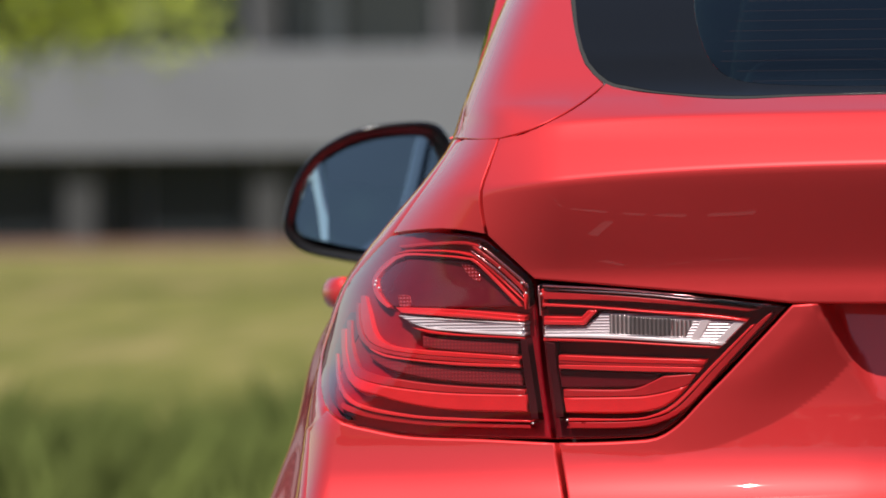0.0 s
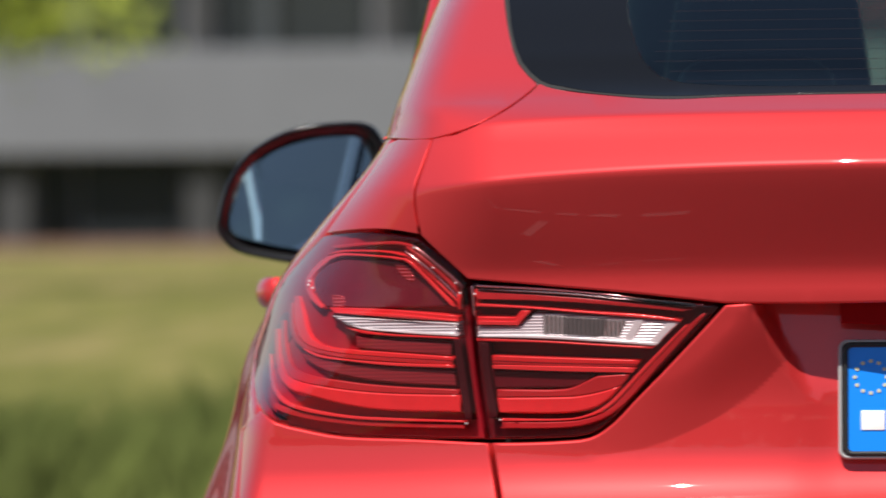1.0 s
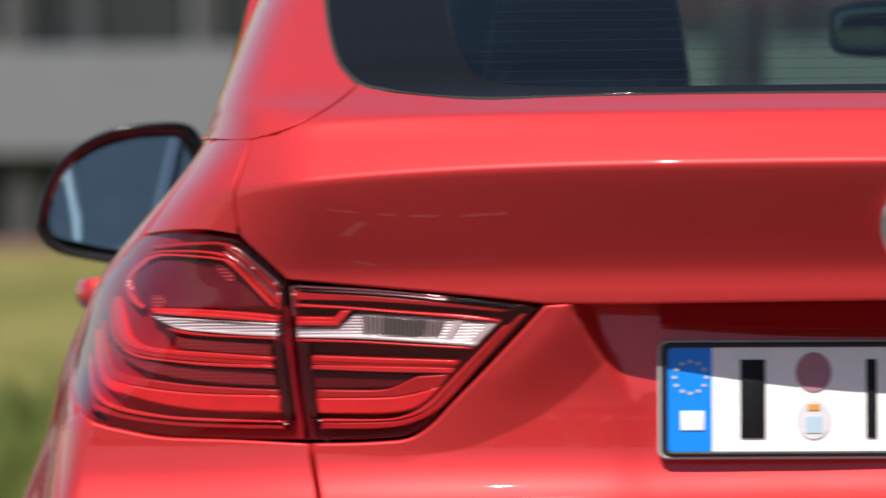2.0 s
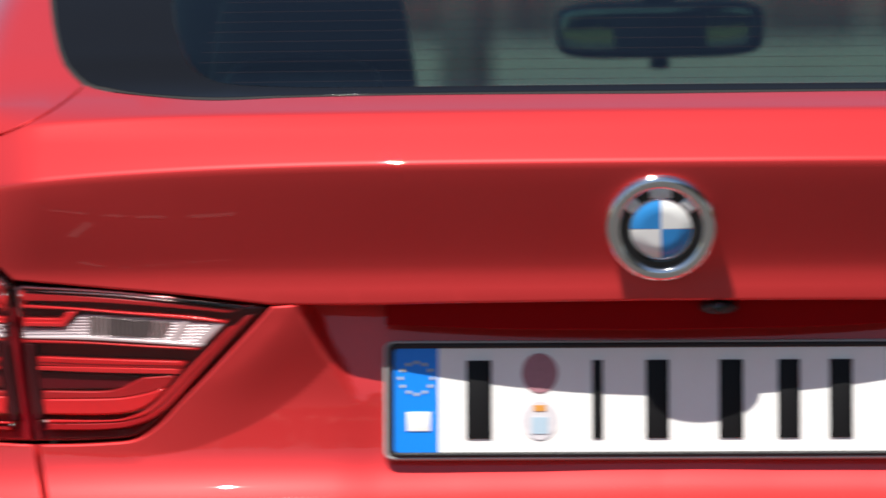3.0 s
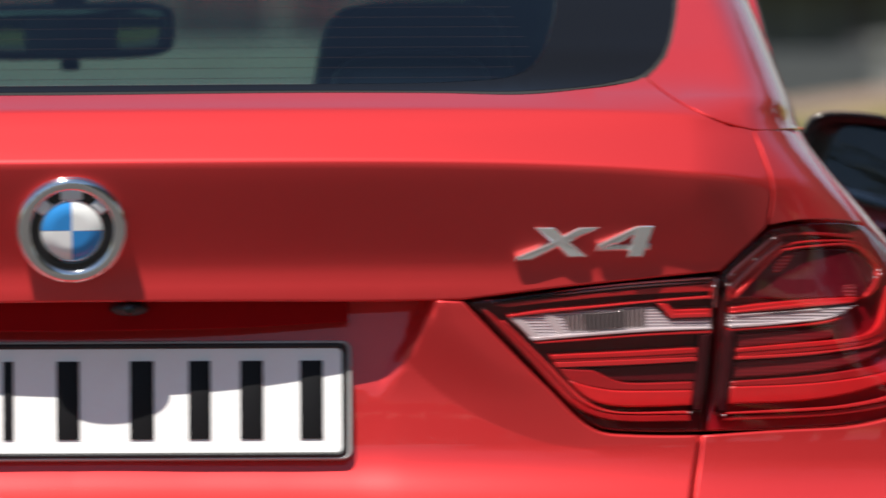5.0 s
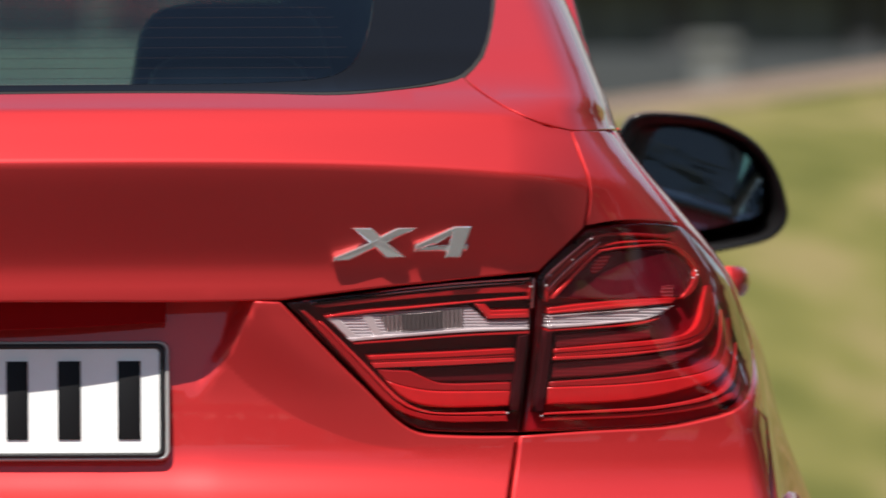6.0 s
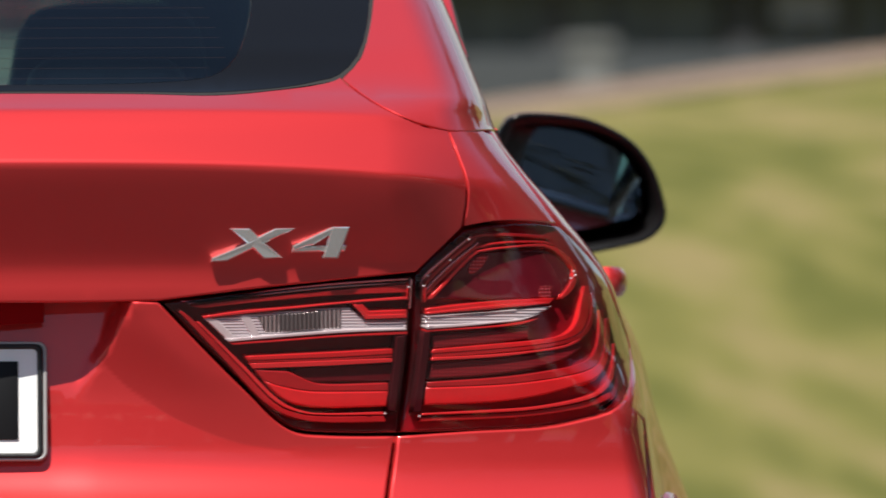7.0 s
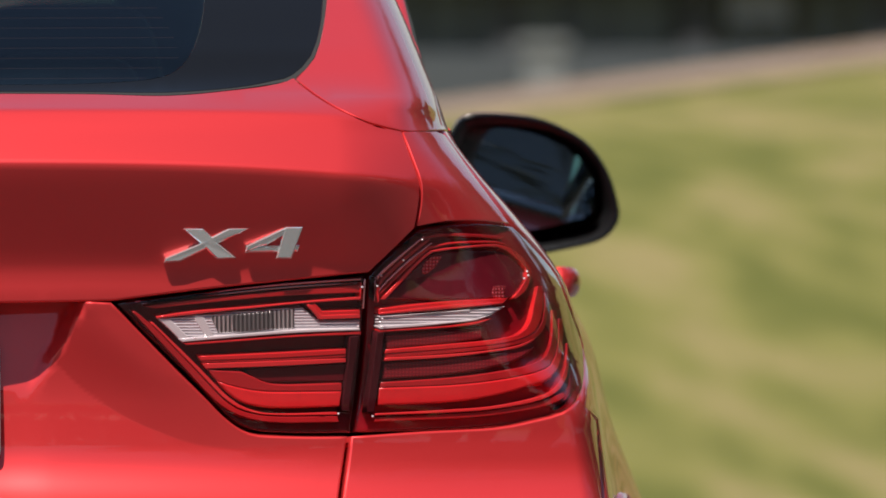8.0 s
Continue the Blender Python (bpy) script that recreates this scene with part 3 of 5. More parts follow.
# tailgate: the upper skin with its lip
TOP = [(-0.000, 1.152, 1), (0.216, 1.153), (0.354, 1.152), (0.437, 1.150), (0.504, 1.156), (0.544, 1.162), (0.564, 1.168, 1), (0.582, 1.151), (0.602, 1.136), (0.634, 1.121), (0.666, 1.114, 1), (0.675, 1.085), (0.682, 1.062), (0.681, 1.039), (0.677, 1.018, 1), (0.655, 0.997), (0.631, 0.975, 1), (0.544, 0.967), (0.461, 0.959), (0.379, 0.949, 1), (0.291, 0.948), (0.187, 0.949), (-0.000, 0.950, 1)]
RIDGE = [(x, 1.084 + d - 0.040 * (abs(x) / 0.8) ** 4) for x in [0.0093 * k for k in range(-76, 77)] for d in (-0.0075, -0.0045, -0.0015, 0.0015, 0.0045, 0.0075)]


def deck_crease(x):
    """Height of the fold between the deck under the window and the tail's upper band."""
    z = 1.135
    for _ in range(12):
        z = 1.1355 - 0.040 * (abs(x) / 0.8) ** 4 * (1 - ease(1.11, 1.15, z))
    return z


RIDGE += [(x, deck_crease(x) + d) for x in [0.0093 * k for k in range(-74, 75)] for d in (-0.005, -0.0025, -0.0008, 0.0008, 0.0025, 0.005)]
tailgate = panel("tailgate", both(TOP[::-1]), RED, car, rim=0.05, grid=0.011, ridge=RIDGE)
LOW = [(-0.000, 0.954, 1), (0.188, 0.953), (0.292, 0.953), (0.378, 0.948, 1), (0.430, 0.894), (0.468, 0.856), (0.491, 0.833), (0.513, 0.820), (0.542, 0.817), (0.576, 0.816), (0.609, 0.816, 1), (0.605, 0.791), (0.598, 0.753, 1), (0.592, 0.704), (0.578, 0.568), (0.559, 0.412, 1), (0.325, 0.389), (-0.000, 0.382, 1)]
FOLD = [(s * (0.300 + 0.0045 * k), fold_line(0.300 + 0.0045 * k) - 0.006 + d) for s in (-1, 1) for k in range(46) for d in (-0.0045, -0.0015, 0.0015, 0.0045)]
panel("tailgate_lower_skin", both(LOW[::-1]), RED, tailgate, surf=hollow, rim=0.02, grid=0.008, step=0.008, ridge=FOLD)

# quarter panels and bumper corners
PILLAR = [(0.566, 1.167, 1), (0.587, 1.189), (0.600, 1.222), (0.609, 1.260), (0.625, 1.339), (0.664, 1.493, 1), (0.718, 1.494, 1), (0.704, 1.373), (0.707, 1.274), (0.725, 1.199), (0.715, 1.141), (0.748, 1.124), (0.689, 1.114), (0.665, 1.114, 1), (0.634, 1.122), (0.602, 1.137), (0.582, 1.152)]
SHOULDER = [(0.667, 1.113, 1), (0.677, 1.084), (0.684, 1.061), (0.683, 1.039), (0.679, 1.020, 1), (0.709, 1.025), (0.738, 1.026), (0.763, 1.025), (0.779, 1.024, 1), (0.755, 1.057), (0.736, 1.085), (0.718, 1.113), (0.693, 1.114)]
CORNER = [(0.613, 0.816, 1), (0.684, 0.820), (0.757, 0.823), (0.797, 0.830), (0.824, 0.837), (0.843, 0.850, 1), (0.863, 0.830), (0.864, 0.808), (0.865, 0.753), (0.862, 0.698), (0.868, 0.559), (0.869, 0.415, 1), (0.711, 0.407), (0.560, 0.413, 1), (0.582, 0.568), (0.596, 0.704), (0.602, 0.753), (0.609, 0.791)]
for s in (-1, 1):
    panel("rear_pillar", PILLAR, RED, car, side=s, rim=0.03, round_edge=0.0012)
    panel("rear_shoulder", SHOULDER, RED, car, side=s, rim=0.03, round_edge=0.0012)
    panel("bumper_corner", CORNER, RED, car, side=s, rim=0.03)


# dark inner structure behind the gaps
INSIDE = [(-0.000, 1.155, 1), (0.217, 1.155), (0.439, 1.151), (0.547, 1.159), (0.575, 1.157), (0.627, 1.125), (0.691, 1.116), (0.733, 1.099), (0.737, 1.040), (0.774, 1.008), (0.806, 0.964), (0.824, 0.908), (0.821, 0.864), (0.814, 0.830), (0.823, 0.753), (0.831, 0.643), (0.820, 0.429), (-0.000, 0.419, 1)]
inner = panel("inner_structure", both(INSIDE[::-1]), BLACK, car, off=0.085, rim=0, grid=0.03, surf=hollow)

# rear window: clear pane, printed black border, grey seal, heating wires
EDGE = [(-0.000, 1.152, 1), (0.216, 1.153), (0.354, 1.152), (0.437, 1.150), (0.504, 1.156), (0.544, 1.162), (0.566, 1.168), (0.587, 1.189), (0.600, 1.222), (0.609, 1.260), (0.625, 1.339), (0.656, 1.457), (0.640, 1.493), (0.558, 1.487), (-0.000, 1.465, 1)]
RIMLINE = [(-0.000, 1.155, 1), (0.216, 1.155), (0.354, 1.154), (0.437, 1.153), (0.505, 1.158), (0.543, 1.165), (0.563, 1.171), (0.584, 1.191), (0.597, 1.222), (0.605, 1.259), (0.621, 1.339), (0.651, 1.454), (0.635, 1.489), (0.553, 1.480), (-0.000, 1.460, 1)]
CLEAR = [(-0.000, 1.162, 1), (0.217, 1.162), (0.327, 1.162), (0.388, 1.164), (0.422, 1.167), (0.445, 1.174), (0.462, 1.190), (0.475, 1.217), (0.484, 1.254), (0.491, 1.329), (0.491, 1.395), (0.465, 1.423), (0.406, 1.429), (-0.000, 1.426, 1)]
rear_window = panel("rear_window", both(CLEAR[::-1]), GLASS, car, off=0.003, rim=0)
rear_window.visible_shadow = False
panel("printed_border", both(RIMLINE[::-1]), FRIT, rear_window, off=0.003, rim=0.004, holes=[both(CLEAR[::-1])], round_edge=0.001)
panel("window_seal", both(EDGE[::-1]), SEAL, rear_window, off=0.0045, rim=0, holes=[both(RIMLINE[::-1])])
for i in range(26):
    z = 1.168 + 0.0105 * i
    w = 0.455 - 0.05 * max(0, (1.19 - z) / 0.03) - 0.0004 * i * i
    bm = bmesh.new()
    rows = [[(x, F(x, zz) + 0.0075, zz) for x in [w * k / 30 for k in range(-30, 31)]] for zz in (z - 0.0002, z + 0.0002)]
    loft(bm, rows)
    part("heating_wire", bm, WIRE, rear_window)

# tail lights
OUTER = [(0.681, 1.016, 1), (0.707, 1.021), (0.741, 1.024), (0.766, 1.023), (0.782, 1.022, 1), (0.808, 1.000), (0.833, 0.973), (0.848, 0.937), (0.861, 0.906), (0.861, 0.883), (0.852, 0.861), (0.838, 0.845), (0.817, 0.835), (0.788, 0.827), (0.743, 0.823), (0.681, 0.821), (0.616, 0.820, 1), (0.623, 0.868), (0.628, 0.918), (0.631, 0.972, 1), (0.657, 0.996)]
INNER = [(0.627, 0.972, 1), (0.541, 0.965), (0.459, 0.956), (0.383, 0.947, 1), (0.431, 0.898), (0.470, 0.860), (0.492, 0.837), (0.514, 0.824), (0.542, 0.821), (0.575, 0.820), (0.612, 0.820, 1), (0.619, 0.868), (0.624, 0.918)]
OUTER_PARTS = [
    ("upper_chamber", LAMP_CHAMBER, 0.034, [(0.646, 0.949, 1), (0.686, 0.987), (0.708, 0.995), (0.760, 0.997), (0.781, 0.988), (0.791, 0.975), (0.785, 0.959), (0.776, 0.950, 1), (0.710, 0.948)]),
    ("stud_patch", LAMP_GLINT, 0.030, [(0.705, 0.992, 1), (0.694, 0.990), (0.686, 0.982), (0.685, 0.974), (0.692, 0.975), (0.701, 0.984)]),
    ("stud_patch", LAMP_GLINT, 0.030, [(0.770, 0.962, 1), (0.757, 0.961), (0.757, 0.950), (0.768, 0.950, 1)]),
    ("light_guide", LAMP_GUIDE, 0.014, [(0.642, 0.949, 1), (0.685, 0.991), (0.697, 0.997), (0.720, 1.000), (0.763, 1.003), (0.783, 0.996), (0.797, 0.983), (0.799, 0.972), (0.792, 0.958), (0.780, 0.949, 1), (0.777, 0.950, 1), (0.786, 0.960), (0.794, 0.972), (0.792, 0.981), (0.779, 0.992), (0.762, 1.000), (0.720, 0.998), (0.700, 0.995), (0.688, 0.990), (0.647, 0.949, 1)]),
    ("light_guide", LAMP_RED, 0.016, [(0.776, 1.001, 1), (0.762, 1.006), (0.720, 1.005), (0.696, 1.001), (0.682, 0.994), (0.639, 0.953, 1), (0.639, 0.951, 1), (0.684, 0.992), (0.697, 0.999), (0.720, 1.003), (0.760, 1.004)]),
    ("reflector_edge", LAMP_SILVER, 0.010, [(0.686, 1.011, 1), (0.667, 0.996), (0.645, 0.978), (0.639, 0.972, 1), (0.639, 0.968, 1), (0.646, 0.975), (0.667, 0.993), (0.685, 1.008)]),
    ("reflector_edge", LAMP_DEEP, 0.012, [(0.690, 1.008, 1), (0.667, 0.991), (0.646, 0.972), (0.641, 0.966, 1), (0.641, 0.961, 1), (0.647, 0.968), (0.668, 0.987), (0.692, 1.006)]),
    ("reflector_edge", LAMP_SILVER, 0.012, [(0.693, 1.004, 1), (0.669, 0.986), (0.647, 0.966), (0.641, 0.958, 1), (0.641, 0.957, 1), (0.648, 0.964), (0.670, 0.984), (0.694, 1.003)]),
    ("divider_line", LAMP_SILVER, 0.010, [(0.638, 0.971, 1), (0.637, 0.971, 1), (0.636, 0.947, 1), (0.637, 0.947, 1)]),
    ("divider_line", LAMP_RED, 0.012, [(0.642, 0.962, 1), (0.639, 0.961, 1), (0.639, 0.946, 1), (0.641, 0.946, 1)]),
    ("crown_line", LAMP_DEEP, 0.016, [(0.770, 1.011, 1), (0.733, 1.013), (0.700, 1.013), (0.684, 1.008), (0.684, 1.006), (0.700, 1.010), (0.734, 1.010), (0.767, 1.008)]),
    ("light_bar", LAMP_RED, 0.014, [(0.772, 0.950, 1), (0.710, 0.947), (0.641, 0.940, 1), (0.641, 0.934, 1), (0.698, 0.938), (0.732, 0.941), (0.766, 0.944, 1)]),
    ("light_bar_edge", LAMP_GUIDE, 0.010, [(0.766, 0.946, 1), (0.710, 0.943), (0.641, 0.936, 1), (0.641, 0.934, 1), (0.698, 0.939), (0.732, 0.941), (0.765, 0.944, 1)]),
    ("clear_strip", LAMP_STRIP, 0.016, [(0.769, 0.942, 1), (0.732, 0.939), (0.698, 0.936), (0.641, 0.933, 1), (0.641, 0.920, 1), (0.676, 0.923), (0.710, 0.925), (0.738, 0.930), (0.759, 0.936)]),
    ("strip_edge", LAMP_WHITE, 0.012, [(0.758, 0.935, 1), (0.738, 0.930), (0.710, 0.927), (0.676, 0.925), (0.641, 0.923, 1), (0.641, 0.920, 1), (0.676, 0.922), (0.710, 0.925), (0.738, 0.928)]),
    ("strip_edge", LAMP_WHITE, 0.012, [(0.732, 0.939, 1), (0.698, 0.936), (0.641, 0.933, 1), (0.641, 0.931, 1), (0.698, 0.935), (0.732, 0.937, 1)]),
    ("light_bar", LAMP_RED, 0.014, [(0.641, 0.919, 1), (0.676, 0.921), (0.710, 0.923), (0.738, 0.927), (0.755, 0.930, 1), (0.738, 0.924), (0.710, 0.921), (0.676, 0.919), (0.641, 0.917, 1)]),
    ("light_bar", LAMP_RED, 0.018, [(0.806, 0.962, 1), (0.800, 0.944), (0.795, 0.927), (0.783, 0.915), (0.755, 0.909), (0.710, 0.905), (0.648, 0.900, 1), (0.646, 0.896, 1), (0.710, 0.900), (0.755, 0.904), (0.783, 0.909), (0.800, 0.917), (0.808, 0.931), (0.8115, 0.947), (0.812, 0.962, 1)]),
    ("light_bar", LAMP_DEEP, 0.020, [(0.8135, 0.955, 1), (0.8130, 0.943), (0.809, 0.928), (0.801, 0.917), (0.783, 0.909), (0.755, 0.904), (0.710, 0.900), (0.647, 0.896, 1), (0.647, 0.892, 1), (0.710, 0.896), (0.755, 0.900), (0.783, 0.905), (0.803, 0.912), (0.813, 0.924), (0.8165, 0.940), (0.817, 0.955, 1)]),
    ("light_line", LAMP_GUIDE, 0.014, [(0.800, 0.911, 1), (0.783, 0.904), (0.755, 0.899), (0.710, 0.895), (0.647, 0.892, 1), (0.646, 0.889, 1), (0.710, 0.892), (0.755, 0.897), (0.783, 0.901), (0.798, 0.908)]),
    ("mesh_panel", LAMP_MESH, 0.026, [(0.796, 0.907, 1), (0.755, 0.896), (0.710, 0.891), (0.646, 0.887, 1), (0.643, 0.871, 1), (0.710, 0.875), (0.755, 0.882), (0.784, 0.891), (0.799, 0.901)]),
    ("mesh_panel", LAMP_MESH, 0.026, [(0.744, 0.922, 1), (0.710, 0.918), (0.648, 0.914, 1), (0.648, 0.901, 1), (0.710, 0.906), (0.744, 0.910, 1)]),
    ("light_bar", LAMP_DEEP, 0.018, [(0.822, 0.938, 1), (0.820, 0.915), (0.812, 0.894), (0.790, 0.884), (0.755, 0.877), (0.710, 0.872), (0.642, 0.868, 1), (0.641, 0.863, 1), (0.710, 0.865), (0.755, 0.869), (0.790, 0.875), (0.815, 0.884), (0.825, 0.905), (0.828, 0.938, 1)]),
    ("light_bar", LAMP_RED, 0.016, [(0.829, 0.930, 1), (0.826, 0.905), (0.816, 0.885), (0.790, 0.875), (0.755, 0.869), (0.710, 0.865), (0.641, 0.863, 1), (0.639, 0.846, 1), (0.710, 0.848), (0.755, 0.854), (0.790, 0.863), (0.815, 0.872), (0.829, 0.888), (0.834, 0.910), (0.835, 0.930, 1)]),
    ("light_bar", LAMP_DEEP, 0.022, [(0.826, 0.857, 1), (0.801, 0.848), (0.755, 0.840), (0.710, 0.837), (0.637, 0.834, 1), (0.636, 0.830, 1), (0.710, 0.832), (0.755, 0.835), (0.801, 0.842), (0.826, 0.851)]),
    ("light_line", LAMP_GUIDE, 0.014, [(0.838, 0.905, 1), (0.834, 0.884), (0.822, 0.866), (0.801, 0.853), (0.755, 0.844), (0.710, 0.841), (0.637, 0.838, 1), (0.636, 0.836, 1), (0.710, 0.838), (0.755, 0.841), (0.801, 0.849), (0.824, 0.861), (0.837, 0.881), (0.841, 0.905, 1)]),
    ("end_block", LAMP_END, 0.010, [(0.646, 0.917, 1), (0.639, 0.917, 1), (0.628, 0.839, 1), (0.636, 0.839, 1), (0.643, 0.885)]),
    ("side_marker", LAMP_SIDE, 0.050, [(0.804, 0.941, 1), (0.815, 0.919), (0.829, 0.897), (0.836, 0.869), (0.826, 0.847), (0.813, 0.839), (0.825, 0.844), (0.842, 0.861), (0.849, 0.886), (0.842, 0.914), (0.824, 0.947)]),
]
INNER_PARTS = [
    ("light_bar", LAMP_DEEP, 0.016, [(0.623, 0.964, 1), (0.542, 0.958), (0.459, 0.950), (0.410, 0.944, 1), (0.421, 0.942, 1), (0.459, 0.946), (0.542, 0.953), (0.623, 0.956, 1)]),
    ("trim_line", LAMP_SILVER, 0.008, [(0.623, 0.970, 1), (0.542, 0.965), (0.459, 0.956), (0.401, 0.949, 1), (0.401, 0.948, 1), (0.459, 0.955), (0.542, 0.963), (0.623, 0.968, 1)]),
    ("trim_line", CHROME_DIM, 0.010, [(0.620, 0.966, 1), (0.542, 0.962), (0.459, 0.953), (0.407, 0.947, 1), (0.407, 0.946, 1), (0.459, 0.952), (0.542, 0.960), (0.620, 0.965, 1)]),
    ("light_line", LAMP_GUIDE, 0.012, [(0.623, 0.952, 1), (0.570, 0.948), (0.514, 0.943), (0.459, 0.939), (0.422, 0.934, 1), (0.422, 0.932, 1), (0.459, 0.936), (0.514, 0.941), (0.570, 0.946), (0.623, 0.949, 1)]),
    ("light_bar", LAMP_RED, 0.014, [(0.622, 0.939, 1), (0.585, 0.938, 1), (0.578, 0.945, 1), (0.570, 0.944, 1), (0.581, 0.930, 1), (0.622, 0.931, 1)]),
    ("light_bar_edge", LAMP_GUIDE, 0.010, [(0.622, 0.935, 1), (0.584, 0.934, 1), (0.572, 0.945, 1), (0.569, 0.944, 1), (0.582, 0.930, 1), (0.622, 0.931, 1)]),
    ("clear_reflector", LAMP_STRIP, 0.020, [(0.622, 0.929, 1), (0.582, 0.929, 1), (0.565, 0.942, 1), (0.498, 0.938), (0.423, 0.932, 1), (0.447, 0.909, 1), (0.498, 0.913), (0.559, 0.917), (0.622, 0.919, 1)]),
    ("reflector_end", LAMP_WHITE, 0.017, [(0.468, 0.934, 1), (0.458, 0.934), (0.470, 0.914, 1), (0.478, 0.915, 1)]),
    ("reflector_end", LAMP_WHITE, 0.017, [(0.435, 0.932, 1), (0.424, 0.932, 1), (0.446, 0.910, 1), (0.456, 0.911, 1)]),
    ("bulb_window", LAMP_RIB, 0.017, [(0.558, 0.941, 1), (0.520, 0.938), (0.474, 0.934, 1), (0.482, 0.917, 1), (0.520, 0.919), (0.558, 0.921, 1)]),
    ("bulb_shade", LAMP_BULB, 0.014, [(0.538, 0.939, 1), (0.517, 0.937), (0.495, 0.936, 1), (0.498, 0.919), (0.517, 0.919), (0.538, 0.921, 1)]),
    ("reflector_edge", LAMP_WHITE, 0.012, [(0.622, 0.921, 1), (0.559, 0.920), (0.498, 0.916), (0.443, 0.912, 1), (0.447, 0.909, 1), (0.498, 0.913), (0.559, 0.917), (0.622, 0.919, 1)]),
    ("light_line", LAMP_RED, 0.014, [(0.623, 0.918, 1), (0.559, 0.915), (0.498, 0.911), (0.448, 0.908, 1), (0.451, 0.906, 1), (0.498, 0.909), (0.559, 0.913), (0.623, 0.915, 1)]),
    ("light_bar", LAMP_RED, 0.016, [(0.608, 0.901, 1), (0.542, 0.898), (0.463, 0.895, 1), (0.465, 0.891, 1), (0.543, 0.893), (0.608, 0.896, 1)]),
    ("light_bar", LAMP_DEEP, 0.018, [(0.608, 0.896, 1), (0.543, 0.893), (0.465, 0.891, 1), (0.467, 0.889, 1), (0.543, 0.890), (0.608, 0.893, 1)]),
    ("light_bar", LAMP_GUIDE, 0.015, [(0.608, 0.892, 1), (0.543, 0.890), (0.467, 0.888, 1), (0.470, 0.883, 1), (0.543, 0.885), (0.608, 0.888, 1)]),
    ("mesh_panel", LAMP_CAVE, 0.030, [(0.609, 0.887, 1), (0.543, 0.884), (0.509, 0.882, 1), (0.517, 0.873), (0.532, 0.869, 1), (0.606, 0.869, 1)]),
    ("light_bar", LAMP_DEEP, 0.017, [(0.604, 0.868, 1), (0.548, 0.867), (0.530, 0.869), (0.518, 0.874), (0.505, 0.880, 1), (0.473, 0.882, 1), (0.481, 0.871), (0.501, 0.865), (0.523, 0.861), (0.548, 0.860), (0.604, 0.860, 1)]),
    ("light_bar", LAMP_RED, 0.015, [(0.604, 0.860, 1), (0.548, 0.860), (0.523, 0.861), (0.501, 0.865), (0.481, 0.871, 1), (0.490, 0.861), (0.504, 0.851), (0.521, 0.846), (0.548, 0.844), (0.602, 0.845, 1)]),
    ("light_line", LAMP_GUIDE, 0.013, [(0.599, 0.840, 1), (0.543, 0.839), (0.518, 0.842), (0.494, 0.854), (0.460, 0.888), (0.418, 0.929, 1), (0.416, 0.928, 1), (0.458, 0.885), (0.492, 0.851), (0.516, 0.840), (0.543, 0.837), (0.599, 0.837, 1)]),
    ("light_bar", LAMP_DEEP, 0.015, [(0.599, 0.836, 1), (0.543, 0.836), (0.515, 0.839), (0.491, 0.850), (0.457, 0.885), (0.415, 0.928), (0.400, 0.940, 1), (0.398, 0.939, 1), (0.440, 0.894), (0.482, 0.850), (0.510, 0.835), (0.543, 0.830), (0.601, 0.830, 1)]),
    ("end_block", LAMP_END, 0.010, [(0.621, 0.914, 1), (0.612, 0.913, 1), (0.610, 0.890, 1), (0.603, 0.841, 1), (0.611, 0.840, 1)]),
    ("divider_line", LAMP_SILVER, 0.010, [(0.628, 0.969, 1), (0.626, 0.969, 1), (0.624, 0.940, 1), (0.626, 0.940, 1)]),
    ("divider_line", LAMP_RED, 0.012, [(0.624, 0.966, 1), (0.622, 0.966, 1), (0.622, 0.948, 1), (0.623, 0.948, 1)]),
]
# where sun glints sit in the lamps, as (x, z)
GLINT_DOTS = {"tail_light": [p[:2] for p in [(0.643, 0.972), (0.684, 1.007), (0.639, 0.962), (0.665, 0.987), (0.795, 0.972), (0.790, 0.969), (0.794, 0.976), (0.634, 0.835), (0.644, 0.930)]],
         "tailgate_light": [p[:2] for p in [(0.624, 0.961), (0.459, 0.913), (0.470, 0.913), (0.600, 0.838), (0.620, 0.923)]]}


def edge_of(shape):
    """Wide light bars are rounded like tubes, thin lines only a little."""
    line = flow(shape, 0.008)
    n = len(line)
    area = abs(sum(line[i][0] * line[(i + 1) % n][1] - line[(i + 1) % n][0] * line[i][1] for i in range(n))) / 2
    around = sum(math.dist(line[i], line[(i + 1) % n]) for i in range(n))
    return max(0.0008, min(0.0024, 0.35 * area / around))


for s in (-1, 1):
    for name, line, pieces in (("tail_light", OUTER, OUTER_PARTS), ("tailgate_light", INNER, INNER_PARTS)):
        lamp = panel(name, line, LAMP_DARK if line is OUTER else LAMP_CAVE, car, off=0.018, rim=0.02, side=s)
        lens = panel("lens", line, LENS, lamp, rim=0.025, side=s)
        lens.visible_shadow = False
        for pname, m, off, shape in pieces:
            panel(pname, shape, m, lamp, off=off * 0.28 + 0.0008, rim=0.020 - off * 0.28, side=s, round_edge=edge_of(shape), step=0.008, grid=0.012)

        # tiny white balls that draw the sun's glints in the lamp
        for x, z in GLINT_DOTS[name]:
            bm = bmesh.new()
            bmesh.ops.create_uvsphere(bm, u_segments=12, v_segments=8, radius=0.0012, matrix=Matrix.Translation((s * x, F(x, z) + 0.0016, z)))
            part("glint_dot", bm, LAMP_WHITE, lamp)

# ---------------------------------------------------------------- number plate in the hollow
PX, PZ, PY = 0.0, 0.8545, 0.1035
plate = empty("number_plate", car, "white number plate with a blue band, in a dark holder")
plate.matrix_basis = pose(PX, PY, PZ, -3.5, 0.24, 0)


